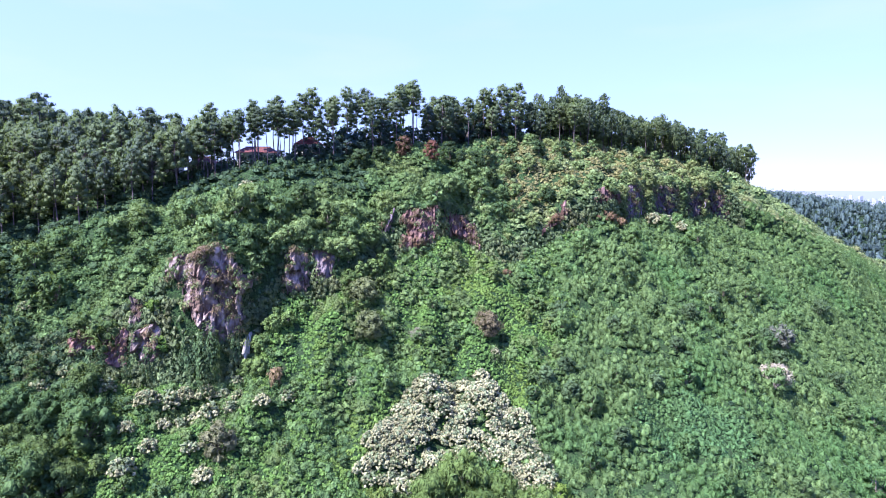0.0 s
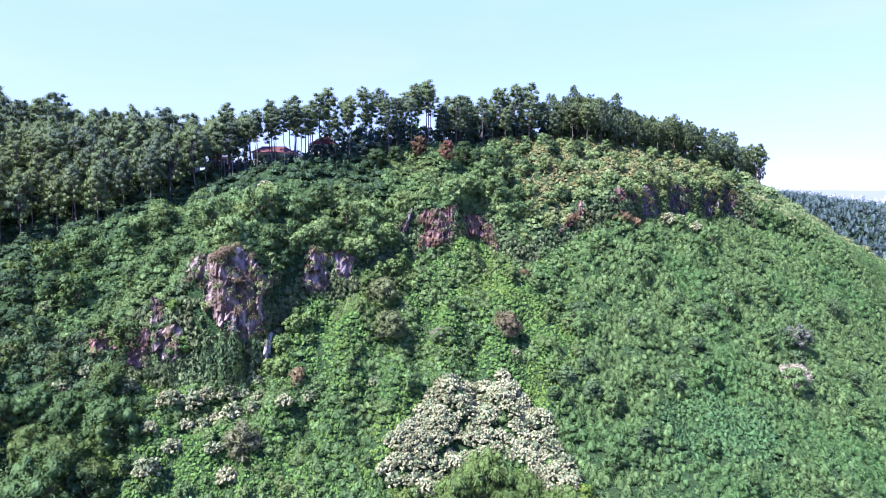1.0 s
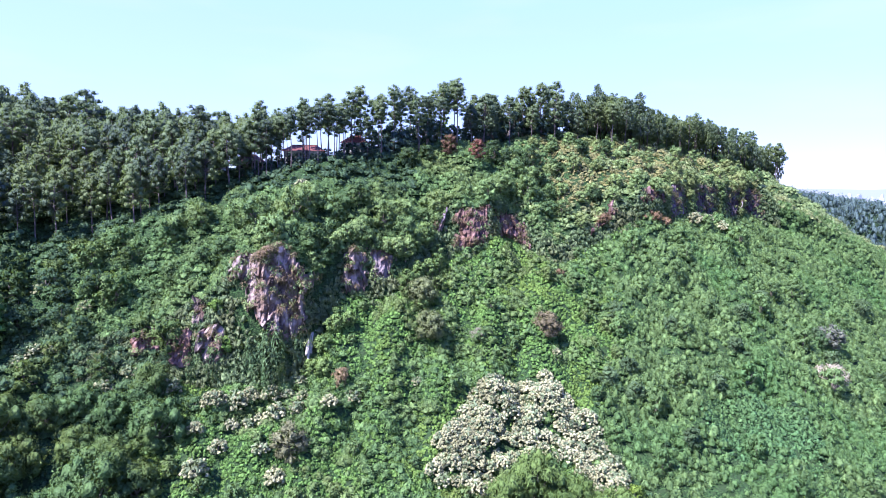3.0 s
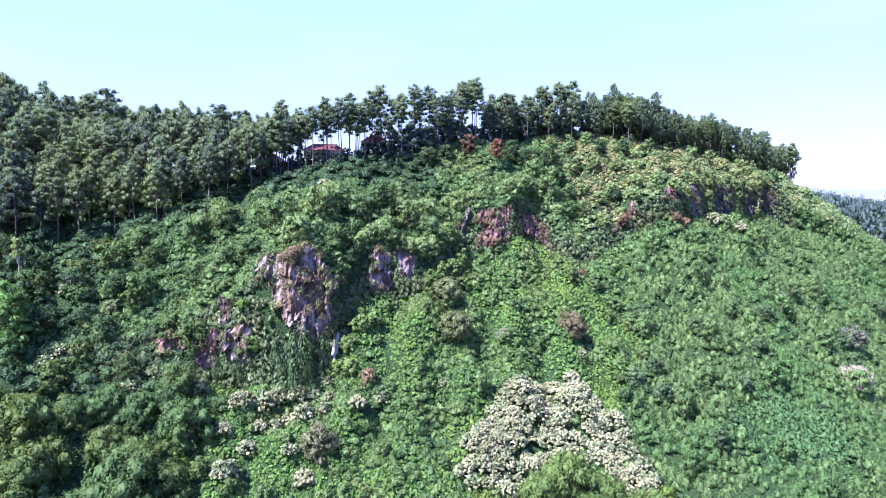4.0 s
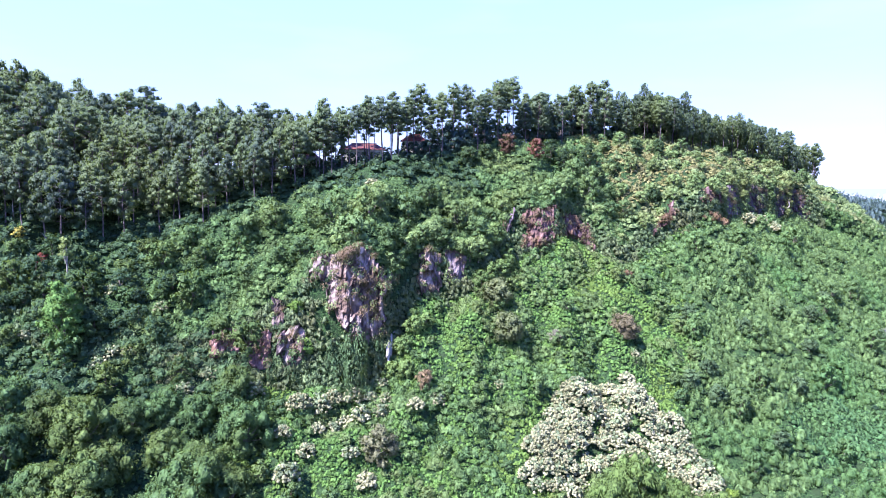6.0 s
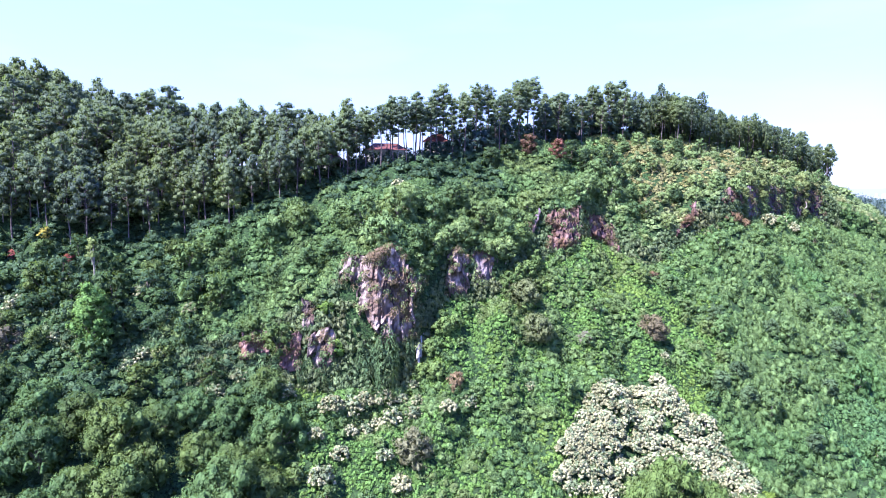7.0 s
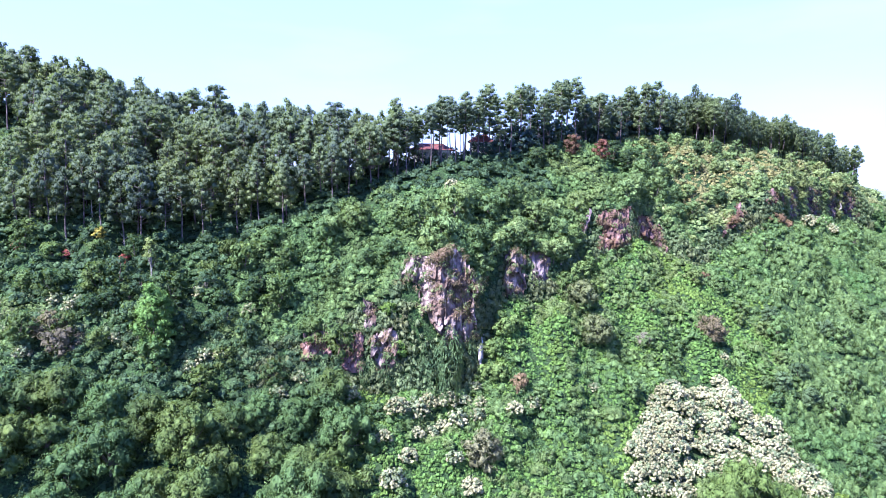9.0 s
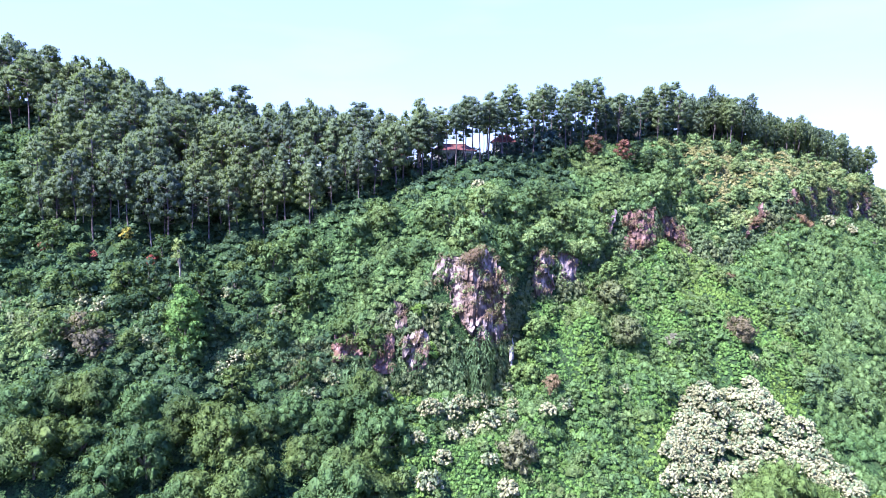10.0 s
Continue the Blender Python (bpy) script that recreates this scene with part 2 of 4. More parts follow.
V = np.concatenate([np.linspace(i, i + 1, n, endpoint=False) for i, n in enumerate(STEPS)] + [[len(STEPS)]])
LY, LZ = np.array([a for a, b in LINES]), np.array([b for a, b in LINES])


def bend(v, arr):
    """Blend neighbouring lines: straight between them, gently rounded at each."""
    i = np.clip(np.floor(v).astype(int), 0, len(STEPS) - 1)
    f = (v - i)[:, None]
    return arr[i] * (1 - f) + arr[i + 1] * f


def far_hill(x, y):
    d = (y - 640) / 120
    top = np.interp(x, [150, 240, 300, 354, 402, 462, 560, 800, 1200], [-60, 28, 51, 46, 39, 34, 26, 14, -20])
    return -70 + (top + 70) * np.exp(-d * d)


GY, GZ = bend(V, LY), bend(V, LZ)
GX = np.repeat(XD[None, :], len(V), 0)
amp = np.interp(V, [0, 2, 2.3, 6.2, 7, 11], [1, 1, 1, 1, 0.5, 0.2])[:, None]
GZ = GZ + amp * (0.8 * np.sin(GX * 0.11 + GY * 0.07) + 0.6 * np.sin(GX * 0.23 - GY * 0.19 + 1.3) + 0.35 * np.sin(GX * 0.51 + GY * 0.43))
# a swell of the slope below the red cliffs
GZ = GZ + 8 * np.exp(-((GX - 7) / 9.5) ** 2 - ((GY - 182) / 27) ** 2)
relief = np.interp(V, [0, 1.8, 2.2, 2.8, 3.05, 3.9, 4.2, 5.4, 5.85, 7], [0, 0, 0.95, 0.95, 0.12, 0.12, 0.85, 1.05, 0, 0])[:, None]
waves = np.random.default_rng(3)
for _ in range(12):
    a, k = waves.uniform(0, np.pi), 2 * np.pi / waves.uniform(9, 24)
    GZ = GZ + relief * 0.62 * np.sin(k * (np.cos(a) * GX + np.sin(a) * 0.8 * GY) + waves.uniform(0, 6.28))
WX = np.concatenate([[-4600, -2500, -1200, -700, -450], XD[::3], np.arange(320, 1000, 20), [1100, 1400, 2200, 4600]])
ix = np.clip(np.round(np.interp(WX, XD, np.arange(len(XD)))).astype(int), 0, len(XD) - 1)
SX, SY, SZ = np.repeat(WX[None, :], len(V), 0), GY[:, ix], GZ[:, ix]
fall = np.clip((SX - 260) / 160, 0, 1)
SZ = SZ * (1 - fall) + np.minimum(SZ, -62) * fall
SZ = np.maximum(SZ, far_hill(SX, SY))


def ground_z(x, y):
    """The land's height at a place on the hill."""
    i = int(np.clip(round(x + 300), 0, 600))
    return float(np.interp(y, GY[:, i], GZ[:, i]))


def ground_at(x, v):
    i = int(np.clip(round(x + 300), 0, 600))
    return Vector((x, float(np.interp(v, V, GY[:, i])), float(np.interp(v, V, GZ[:, i]))))


def unit(a):
    return a / np.maximum(np.linalg.norm(a, axis=-1, keepdims=True), 1e-9)


def mesh_np(name, verts, faces, mat, tone=None, smooth=False):
    """A mesh from arrays: verts (n, 3), or (n, 6) with the normals of a rounded mass of leaves; faces (m, k)."""
    verts, normals = verts[:, :3], verts[:, 3:]
    me = bpy.data.meshes.new(name)
    m, k = faces.shape
    me.vertices.add(len(verts))
    me.vertices.foreach_set("co", np.ascontiguousarray(verts, np.float32).ravel())
    me.loops.add(m * k)
    me.loops.foreach_set("vertex_index", np.ascontiguousarray(faces, np.int32).ravel())
    me.polygons.add(m)
    me.polygons.foreach_set("loop_start", np.arange(0, m * k, k, dtype=np.int32))
    me.update(calc_edges=True)
    me.polygons.foreach_set("use_smooth", np.full(m, smooth))
    if tone is not None:
        at = me.attributes.new("tone", "FLOAT", "FACE")
        at.data.foreach_set("value", np.ascontiguousarray(tone, np.float32))
    if normals.shape[1]:
        me.polygons.foreach_set("use_smooth", np.full(m, True))
        at = me.attributes.new("custom_normal", "FLOAT_VECTOR", "POINT")
        at.data.foreach_set("vector", np.ascontiguousarray(unit(normals), np.float32).ravel())
    me.materials.append(mat)
    return me


nv, nx = SX.shape
q = np.arange(nv * nx).reshape(nv, nx)
sheet = np.stack([q[:-1, :-1], q[:-1, 1:], q[1:, 1:], q[1:, :-1]], -1).reshape(-1, 4)
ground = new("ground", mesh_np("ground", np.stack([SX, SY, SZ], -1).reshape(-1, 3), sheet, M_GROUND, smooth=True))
tagged(ground, "steep overgrown hillside above a valley, soil coloured near-black for shade", "hillside", kind="structure")

# ---- leaves ----
rng = np.random.default_rng(11)


def leaf_sprays(P, N, D, length, width):
    """Pointed leaf sprays: centre, facing, the way each hangs, and its size."""
    S = unit(N[:, 3:]) if N.shape[1] == 6 else unit(N)
    N = unit(N[:, :3])
    D = unit(D - N * np.sum(D * N, -1, keepdims=True))
    W = np.cross(N, D)
    l, w = np.asarray(length)[:, None] * 0.55, np.asarray(width)[:, None] * 0.6
    lift = N * (w * 0.35)
    v = np.stack([P - D * l + W * w * 0.5, P + W * w * -0.9 - D * l * 0.35 + lift, P + D * l], 1)
    return np.concatenate([v.reshape(-1, 3), np.repeat(S, 3, 0)], 1), np.arange(len(P) * 3).reshape(-1, 3)


def lobes(C, a, z, knob, idx):
    """Uneven roundness of a clump: radius at bearing a and height z, and the way that its surface faces."""
    p1, p2, p3 = (np.mod(C[idx] @ np.array(w), 6.283) for w in ((12.9, 7.8, 3.1), (4.7, 15.3, 9.2), (8.3, 5.9, 13.7)))
    sn = np.sqrt(np.maximum(1 - z * z, 0))
    d = np.stack([sn * np.cos(a), sn * np.sin(a), z], -1)
    r = 1 + knob * np.sin(3 * a + p1) * np.cos(3.2 * z + p2) + knob * 0.5 * np.sin(6 * a + p3 + 4 * z) + knob * sn * np.sin(2 * a + p3)
    ra = 2 * knob * sn * np.cos(2 * a + p3) + 3 * knob * np.cos(3 * a + p1) * np.cos(3.2 * z + p2) + 3 * knob * np.cos(6 * a + p3 + 4 * z)
    rz = -3.2 * knob * np.sin(3 * a + p1) * np.sin(3.2 * z + p2) + 2 * knob * np.cos(6 * a + p3 + 4 * z)
    ea = np.stack([-np.sin(a), np.cos(a), 0 * a], -1)
    eu = np.stack([-z * np.cos(a), -z * np.sin(a), sn], -1)
    n = d - 0.75 * (ra / np.maximum(sn, 0.35))[:, None] * ea * np.minimum(sn * 3, 1)[:, None] - 0.75 * (rz * sn)[:, None] * eu
    return d, r, unit(n)


def domes(C, R, per, spread=0.5, droop=0.4, low=-0.1, knob=0.2, flat=1.0, g=rng):
    """Leaf places on uneven domes at C with radius R; per: leaves for each."""
    idx = np.repeat(np.arange(len(C)), per)
    n = len(idx)
    z = g.uniform(low, 1, n)
    a = g.uniform(0, 2 * np.pi, n)
    d, r, face = lobes(C, a, z, knob, idx)
    r = r * g.uniform(0.86, 1.06, n) * R[idx]
    P = C[idx] + d * r[:, None] * np.array([1, 1, flat])
    N = unit(face + g.normal(0, spread, (n, 3)) + np.array([0, 0, 0.15]))
    D = unit(g.normal(0, 1, (n, 3)) * (1 - droop) + droop * (d * 0.7 + np.array([0, 0, -1.0])))
    soft = unit(face * np.array([1, 1, 1 / flat]) + g.normal(0, 0.24, (n, 3)) + np.array([0, 0, 0.1]))
    return P, np.concatenate([N, soft], 1), D, idx


def leaf_mass(C, R, flat, low, knob, rows, sides):
    """The dense inside of each clump, just under its outer leaves."""
    zz = np.concatenate([np.linspace(low, 0.9, rows), [1.0]])
    aa = np.arange(sides) * 2 * np.pi / sides
    z = np.concatenate([np.repeat(zz[:-1], sides), [1.0]])
    a = np.concatenate([np.tile(aa, rows) + np.repeat(np.arange(rows), sides) * np.pi / sides, [0.0]])
    m, n = len(z), len(C)
    idx = np.repeat(np.arange(n), m)
    d, r, face = lobes(C, np.tile(a, n), np.tile(z, n), knob, idx)
    v = C[idx] + d * (r * R[idx] * 0.76)[:, None] * np.array([1, 1, flat])
    f = []
    for i in range(rows - 1):
        for k in range(sides):
            p, q, u, w = i * sides + k, i * sides + (k + 1) % sides, (i + 1) * sides + k, (i + 1) * sides + (k + 1) % sides
            f += [(p, q, u), (q, w, u)]
    f += [((rows - 1) * sides + k, (rows - 1) * sides + (k + 1) % sides, m - 1) for k in range(sides)]
    f = np.array(f)
    faces = (f[None] + (np.arange(n) * m)[:, None, None]).reshape(-1, 3)
    return np.concatenate([v, face], 1), faces, np.repeat(np.arange(n), len(f))


CELL_P = np.stack([GX, GY, GZ], -1)
e1, e2 = CELL_P[:-1, 1:] - CELL_P[:-1, :-1], CELL_P[1:, :-1] - CELL_P[:-1, :-1]
CELL_N = np.cross(e1, e2)
CELL_A = np.linalg.norm(CELL_N, axis=-1)
CELL_N = CELL_N / CELL_A[..., None]
CX, CV = np.meshgrid(XD[:-1] + 0.5, (V[:-1] + V[1:]) / 2)
CY, CZ = GY[:-1, :-1], GZ[:-1, :-1]


def scatter(mask, per_m2, g=rng):
    """Places strewn evenly over the part of the hill where mask is above nought."""
    w = CELL_A * mask
    n = int(w.sum() * per_m2)
    rows, cols = np.nonzero(w.max(1) > 0)[0], np.nonzero(w.max(0) > 0)[0]
    r0, r1, c0, c1 = rows[0], rows[-1] + 1, cols[0], cols[-1] + 1
    sub = w[r0:r1, c0:c1]
    m = int(n * sub.max() * sub.size / sub.sum() * 1.05)
    k = np.arange(m) + g.integers(1, 5000)
    u, t = np.mod(k * 0.7548776662, 1), np.mod(k * 0.5698402910, 1)
    fr, fc = u * (r1 - r0), t * (c1 - c0)
    r, c = fr.astype(int), fc.astype(int)
    ok = g.random(m) * sub.max() < sub[r, c]
    r, c, fr, fc = r[ok] + r0, c[ok] + c0, (fr - r)[ok], (fc - c)[ok]
    order = g.permutation(len(r))[:n]
    r, c, f, h = r[order], c[order], fc[order][:, None], fr[order][:, None]
    jit = g.normal(0, 0.25, (len(r), 1))
    return CELL_P[r, c] + e1[r, c] * (f + jit) + e2[r, c] * h, CELL_N[r, c]


def wave(x, y, s, p):
    return 0.5 + 0.5 * np.sin(x * s + p + 1.7 * np.sin(y * s * 0.8 + p * 2)) * np.cos(y * s * 1.1 - p + np.sin(x * s * 0.6))


def band(a, lo, hi, soft):
    return np.clip((a - lo) / soft + 0.5, 0, 1) * np.clip((hi - a) / soft + 0.5, 0, 1)


def thicket(name, label, mask, per_m2, radius, leaves, leaf, mat, category="shrubs", droop=0.4, sink=0.35, flat=0.85, low=-0.1, knob=0.28, spread=0.25):
    C, N = scatter(mask, per_m2)
    R = rng.uniform(*radius, len(C))
    C = C + N * (R * (0.5 - sink))[:, None]
    far = np.clip(np.hypot(C[:, 0] + 35, C[:, 1]) / 160, 0.85, 1.5)
    per = np.maximum((leaves * R * R / far ** 2).astype(int), 8)
    P, LN, D, idx = domes(C, R, per, spread, droop, low, knob, flat)
    s = rng.uniform(0.7, 1.3, len(P)) * far[idx]
    v, f = leaf_sprays(P, LN, D, leaf[0] * s, leaf[1] * s)
    v2, f2, idx2 = leaf_mass(C, R, flat, low, knob, *((3, 6) if radius[1] > 1.85 else (2, 6)))
    v, f, idx = np.concatenate([v, v2]), np.concatenate([f, f2 + len(v)]), np.concatenate([idx, idx2])
    ob = new(name, mesh_np(name, v, f, mat, rng.random(len(C))[idx]))
    return tagged(ob, label, category, kind="stuff")


def tubes(runs, sides=6):
    """Tapered round limbs; each run: points and radii."""
    vs, fs, o = [], [], 0
    ang = np.linspace(0, 2 * np.pi, sides, endpoint=False)
    for pts, rad in runs:
        pts = np.array(pts, float)
        t = unit(np.gradient(pts, axis=0))
        a = unit(np.cross(t, np.array([0.31, 0.9, 0.3]) + 0 * t))
        b = np.cross(t, a)
        ring = pts[:, None] + np.array(rad)[:, None, None] * (a[:, None] * np.cos(ang)[None, :, None] + b[:, None] * np.sin(ang)[None, :, None])
        vs.append(ring.reshape(-1, 3))
        k = np.arange(len(pts) * sides).reshape(len(pts), sides)
        k2 = np.roll(k, -1, 1)
        fs.append(np.stack([k[:-1], k2[:-1], k2[1:], k[1:]], -1).reshape(-1, 4) + o)
        o += len(pts) * sides
    return np.concatenate(vs), np.concatenate(fs)


def pine_parts(seed, height, bare, wide, tufts, crest):
    """Trunk with limbs and a ragged crown of needle tufts."""
    g = np.random.default_rng(seed)
    lean = g.normal(0, 0.25, 2)
    zz = np.linspace(-1.5, height * 0.97, 9)
    sway = np.stack([lean[0] * (zz / height) ** 2 * 2 + 0.15 * np.sin(zz * 0.4 + seed), lean[1] * (zz / height) ** 2 * 2 + 0.12 * np.sin(zz * 0.5), zz], -1)
    runs = [(sway, np.interp(zz, [-1.5, 0, height], [0.30, 0.24, 0.05]))]
    C, R = [], []
    slim = crest < 0.06
    skew = g.uniform(0, 6.283)
    for k in range(tufts):
        u = (k + g.uniform(0, 0.9)) / tufts
        z = height * (bare + (1 - bare) * (u if slim else u ** 0.8))
        a = k * 2.4 + g.uniform(-0.6, 0.6)
        reach = wide * np.sin(np.pi * (0.28 + (0.70 - crest) * u)) * (g.uniform(0.6, 1.0) if slim else g.uniform(0.3, 1.05) * (1 + 0.3 * np.cos(a - skew)))
        root = np.array([np.interp(z - 0.7, zz, sway[:, 0]), np.interp(z - 0.7, zz, sway[:, 1]), z - 0.7])
        tip = np.array([root[0] + reach * np.cos(a), root[1] + reach * np.sin(a), z + g.uniform(-0.5, 0.9)])
        runs.append((np.stack([root, tip]), [0.07, 0.02]))
        C.append(tip)
        R.append((g.uniform(0.9, 1.5) if slim else g.uniform(0.85, 1.45)) * (0.8 if u > 0.85 else 1.0))
    C.append(sway[-1])
    R.append(0.75)
    C, R = np.array(C), np.array(R)
    layer = 0.78 if slim else 0.62
    P, N, D, idx = domes(C, R, ((35 if slim else 36) * R ** 1.5).astype(int) + 6, 0.3, 0.0, -0.6, 0.15, layer, g)
    D = unit(0.6 * (P - C[idx]) + np.array([0, 0, 0.9]) + g.normal(0, 0.5, P.shape))
    heart = np.array([sway[-1][0] * 0.7, sway[-1][1] * 0.7, height * (bare + (1 - bare) * 0.35)])
    whole = unit((P - heart) / np.array([wide, wide, height * (1 - bare) * 0.6]))
    N[:, 3:] = unit(0.75 * N[:, 3:] + whole * (2.4 if slim else 1.0))
    s = g.uniform(0.6, 1.3, len(P))
    cv, cf = leaf_sprays(P, N, D, (0.44 if slim else 0.50) * s, 0.26 * s)
    v2, f2, _ = leaf_mass(C, R * 1.06, layer, -0.7, 0.15, 2, 6)
    v2, f2 = v2[f2].reshape(-1, 6), np.arange(f2.size).reshape(-1, 3)
    v2[:, 3:] = unit(v2[:, 3:] + g.normal(0, 0.15, (len(v2), 3)))
    return tubes(runs[:1], 4), tubes(runs[1:], 3), (np.concatenate([cv, v2]), np.concatenate([cf, f2 + len(cv)]))


def tree_parts(seed, height, width, lumps, per, leaf, droop=0.35, bare=0.3):
    """Broad-leaved tree: forked trunk and a crown of many leafy clumps."""
    g = np.random.default_rng(seed)
    lumps, per = int(lumps * 1.6), int(per * 0.52)
    runs = [([(0, 0, -1.5), (0.1, 0.05, height * 0.25), (0.2, -0.1, height * 0.6)], [0.26, 0.2, 0.1])]
    C, R = [], []
    for k in range(lumps):
        u = (k + 0.5) / lumps
        z = height * (bare + (1 - bare) * u) * g.uniform(0.88, 1.0)
        rr = width * np.sqrt(max(1 - (2 * (bare + (1 - bare) * u) - 1.05) ** 2, 0.12)) * g.uniform(0.35, 0.95)
        a = k * 2.4 + g.uniform(-0.5, 0.5)
        c = np.array([rr * np.cos(a), rr * np.sin(a), z])
        C.append(c)
        R.append(width * g.uniform(0.22, 0.40))
        if k % 3 == 0:
            runs.append(([(0.1, 0, height * 0.3), tuple(c * 0.55 + np.array([0, 0, height * 0.1])), tuple(c)], [0.1, 0.06, 0.02]))
    C, R = np.array(C), np.array(R)
    P, N, D, idx = domes(C, R, np.full(lumps, per), 0.32, droop, -0.35, 0.25, 0.8, g)
    whole = unit((P - np.array([0, 0, height * 0.45])) / np.array([width, width, height * 0.55]))
    N[:, 3:] = unit(0.7 * N[:, 3:] + 0.85 * whole)
    s = g.uniform(0.7, 1.3, len(P))
    v, f = leaf_sprays(P, N, D, leaf[0] * s, leaf[1] * s)
    v2, f2, _ = leaf_mass(C, R * 0.94, 0.8, -0.5, 0.25, 2, 6)
    return tubes(runs, 4), (np.concatenate([v, v2]), np.concatenate([f, f2 + len(v)]))


def plant(name, label, category, group, trunk_mesh, crown_mesh, extra=()):
    """A tree thing: an empty at its foot that carries trunk and crown."""
    root = tagged(new(name), label, category, group)
    for nm, me in (("trunk", trunk_mesh), ("crown", crown_mesh), *extra):
        if me is not None:
            ob = new(nm, me)
            ob.parent = root
    return root


def stand(ob, x, y, sink=0.0, turn=0.0, size=1.0, z=None):
    ob.matrix_basis = pose(x, y, (ground_z(x, y) if z is None else z) - sink, 0, 0, turn) @ Matrix.Diagonal((size, size, size, 1))
    return ob


# ---- undergrowth, slope by slope ----
EDGE = 25 + (CY - 150) * 0.33 + 4 * np.sin(CY * 0.12)
SEEN = band(CV, 1.82, 6.7, 0.1) * (CX > -0.74 * CY - 90) * (CX < 0.76 * CY + 8)
RIGHT = SEEN * np.clip((CX - EDGE) / 8 + 0.5, 0, 1) * (CV < np.where(CX > 135, 4.2, 2.99))
UPPER_RIGHT = SEEN * (CX > 8) * np.where(CX < 135, band(CV, 4.02, 6.5, 0.05), band(CV, 4.0, 6.5, 0.3))
MIDDLE = SEEN * np.clip((EDGE - CX) / 8 + 0.5, 0, 1) * np.clip((CX + 88) / 10 + 0.5, 0, 1) * (CV < 3.02)
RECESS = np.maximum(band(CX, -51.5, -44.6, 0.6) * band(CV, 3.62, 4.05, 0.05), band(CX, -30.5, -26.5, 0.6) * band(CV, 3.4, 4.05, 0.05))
CLIFF = SEEN * band(CV, 3.0, 4.0, 0.05) * (CX < 135) * np.where(CX < -110, 0.25, 1.0) * (1 - RECESS)
UPWARD = np.interp(CX, [-260, -190, -180, -174, -140, -122, -103, -90, -78, -68, -50, 0, 60], [5.75, 5.75, 5.6, 4.80, 4.74, 4.90, 5.06, 5.42, 5.80, 6.12, 6.0, 5.86, 5.8])
BROW_M = SEEN * (CX > -114) * (CX < 22) * band(CV, 3.95, 6.3, 0.1) * (CV < UPWARD + np.where(CX < -74, -0.1, np.where(CX < -26, -0.48, 0.1)))
LEFT = SEEN * (CX < -84) * (1 - 0.8 * band(CX, -114, -80, 4) * (CV > 4.0) * (CV < UPWARD - 0.1)) * band(CV, 2.4, 5.8, 0.2) * (CV < UPWARD + 0.06) * ((CX > -158) + (CV > 3.8) > 0)
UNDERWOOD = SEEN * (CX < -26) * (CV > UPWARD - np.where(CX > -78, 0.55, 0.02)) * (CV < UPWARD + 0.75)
VALLEY = SEEN * (CX < -80) * (CX > -158) * (CV < 2.7)
SHOULDER = SEEN * (CX < -155) * (CV < 3.9)

OUTLINE = [(5.5, 158.5), (-2, 155.5), (-10, 150.5), (-15.5, 141.5), (-19, 134.5), (-8, 133), (-3, 139.5), (6, 141.5), (13, 141), (20, 133), (25, 135), (23, 143), (20.5, 148.5), (15, 155)]


def inside(x, y, poly):
    hit = False
    for (x1, y1), (x2, y2) in zip(poly, poly[1:] + poly[:1]):
        if (y1 > y) != (y2 > y) and x < (x2 - x1) * (y - y1) / (y2 - y1) + x1:
            hit = not hit
    return hit


DRIFT = np.zeros_like(CX)
for r, c in zip(*np.nonzero((np.abs(CX - 3) < 24) * (np.abs(CY - 146) < 15))):
    DRIFT[r, c] = inside(CX[r, c], CY[r, c], OUTLINE)
ROCKS = ((-73, -48.5, 3.3, 4.07), (-44.5, -37, 3.08, 3.9), (-13.5, -1, 3.0, 4.0), (-1.5, 12, 3.02, 3.85), (-20, -15, 3.6, 4.2), (33, 43, 3.6, 4.1), (53, 65, 3.6, 4.05), (66, 78, 3.05, 4.05), (80, 97, 3.05, 4.0), (102, 128, 3.05, 4.0), (-95, -87, 3.4, 4.0), (-85.5, -79.5, 3.2, 3.75), (-77.5, -71, 3.2, 3.6), (-51.3, -49.9, 3.02, 3.3), (-80.5, -76.5, 3.65, 4.05), (-36.5, -30, 3.3, 4.1), (112.5, 116, 3.3, 3.75))
BARE = np.zeros_like(CX)
for x0, x1, v0, v1 in ROCKS:
    BARE = np.maximum(BARE, band(CX, x0 + 0.16 * (x1 - x0), x1 - 0.14 * (x1 - x0), 0.5) * band(CV, v0 + 0.06, v1 - 0.06, 0.03) * (wave(CX, CV * 30, 0.5, x0) > 0.1))
PATCH = np.clip(2.5 - 2.5 * (((CX - 64) / 17) ** 2 + ((CY - 150) / 10.5) ** 2), 0, 1)
OPEN = (1 - BARE) * (1 - 0.9 * DRIFT)
DRYPATCH = UPPER_RIGHT * (CX < 115) * np.maximum((CV > 4.4) * (wave(CX, CY, 0.10, 2.2) > 0.42), (CX > 18) * (CV > 5.15) * (CV < 5.75) * (wave(CX, CY, 0.16, 0.7) > 0.3))
DRYPATCH = np.maximum(DRYPATCH, UPPER_RIGHT * (((CX - 33) / 17) ** 2 + ((CV - 5.45) / 0.5) ** 2 + 0.8 * wave(CX, CY, 0.2, 3.1) < 1.15))
thicket("slope_trees", "dense drooping grey-green small trees covering the steep slope", RIGHT * OPEN * (1 - PATCH), 0.38, (0.75, 1.7), 45, (0.41, 0.21), M_BAMBOO, "trees", droop=0.6, sink=0.3, low=-0.3, flat=1.1, spread=0.2, knob=0.22)
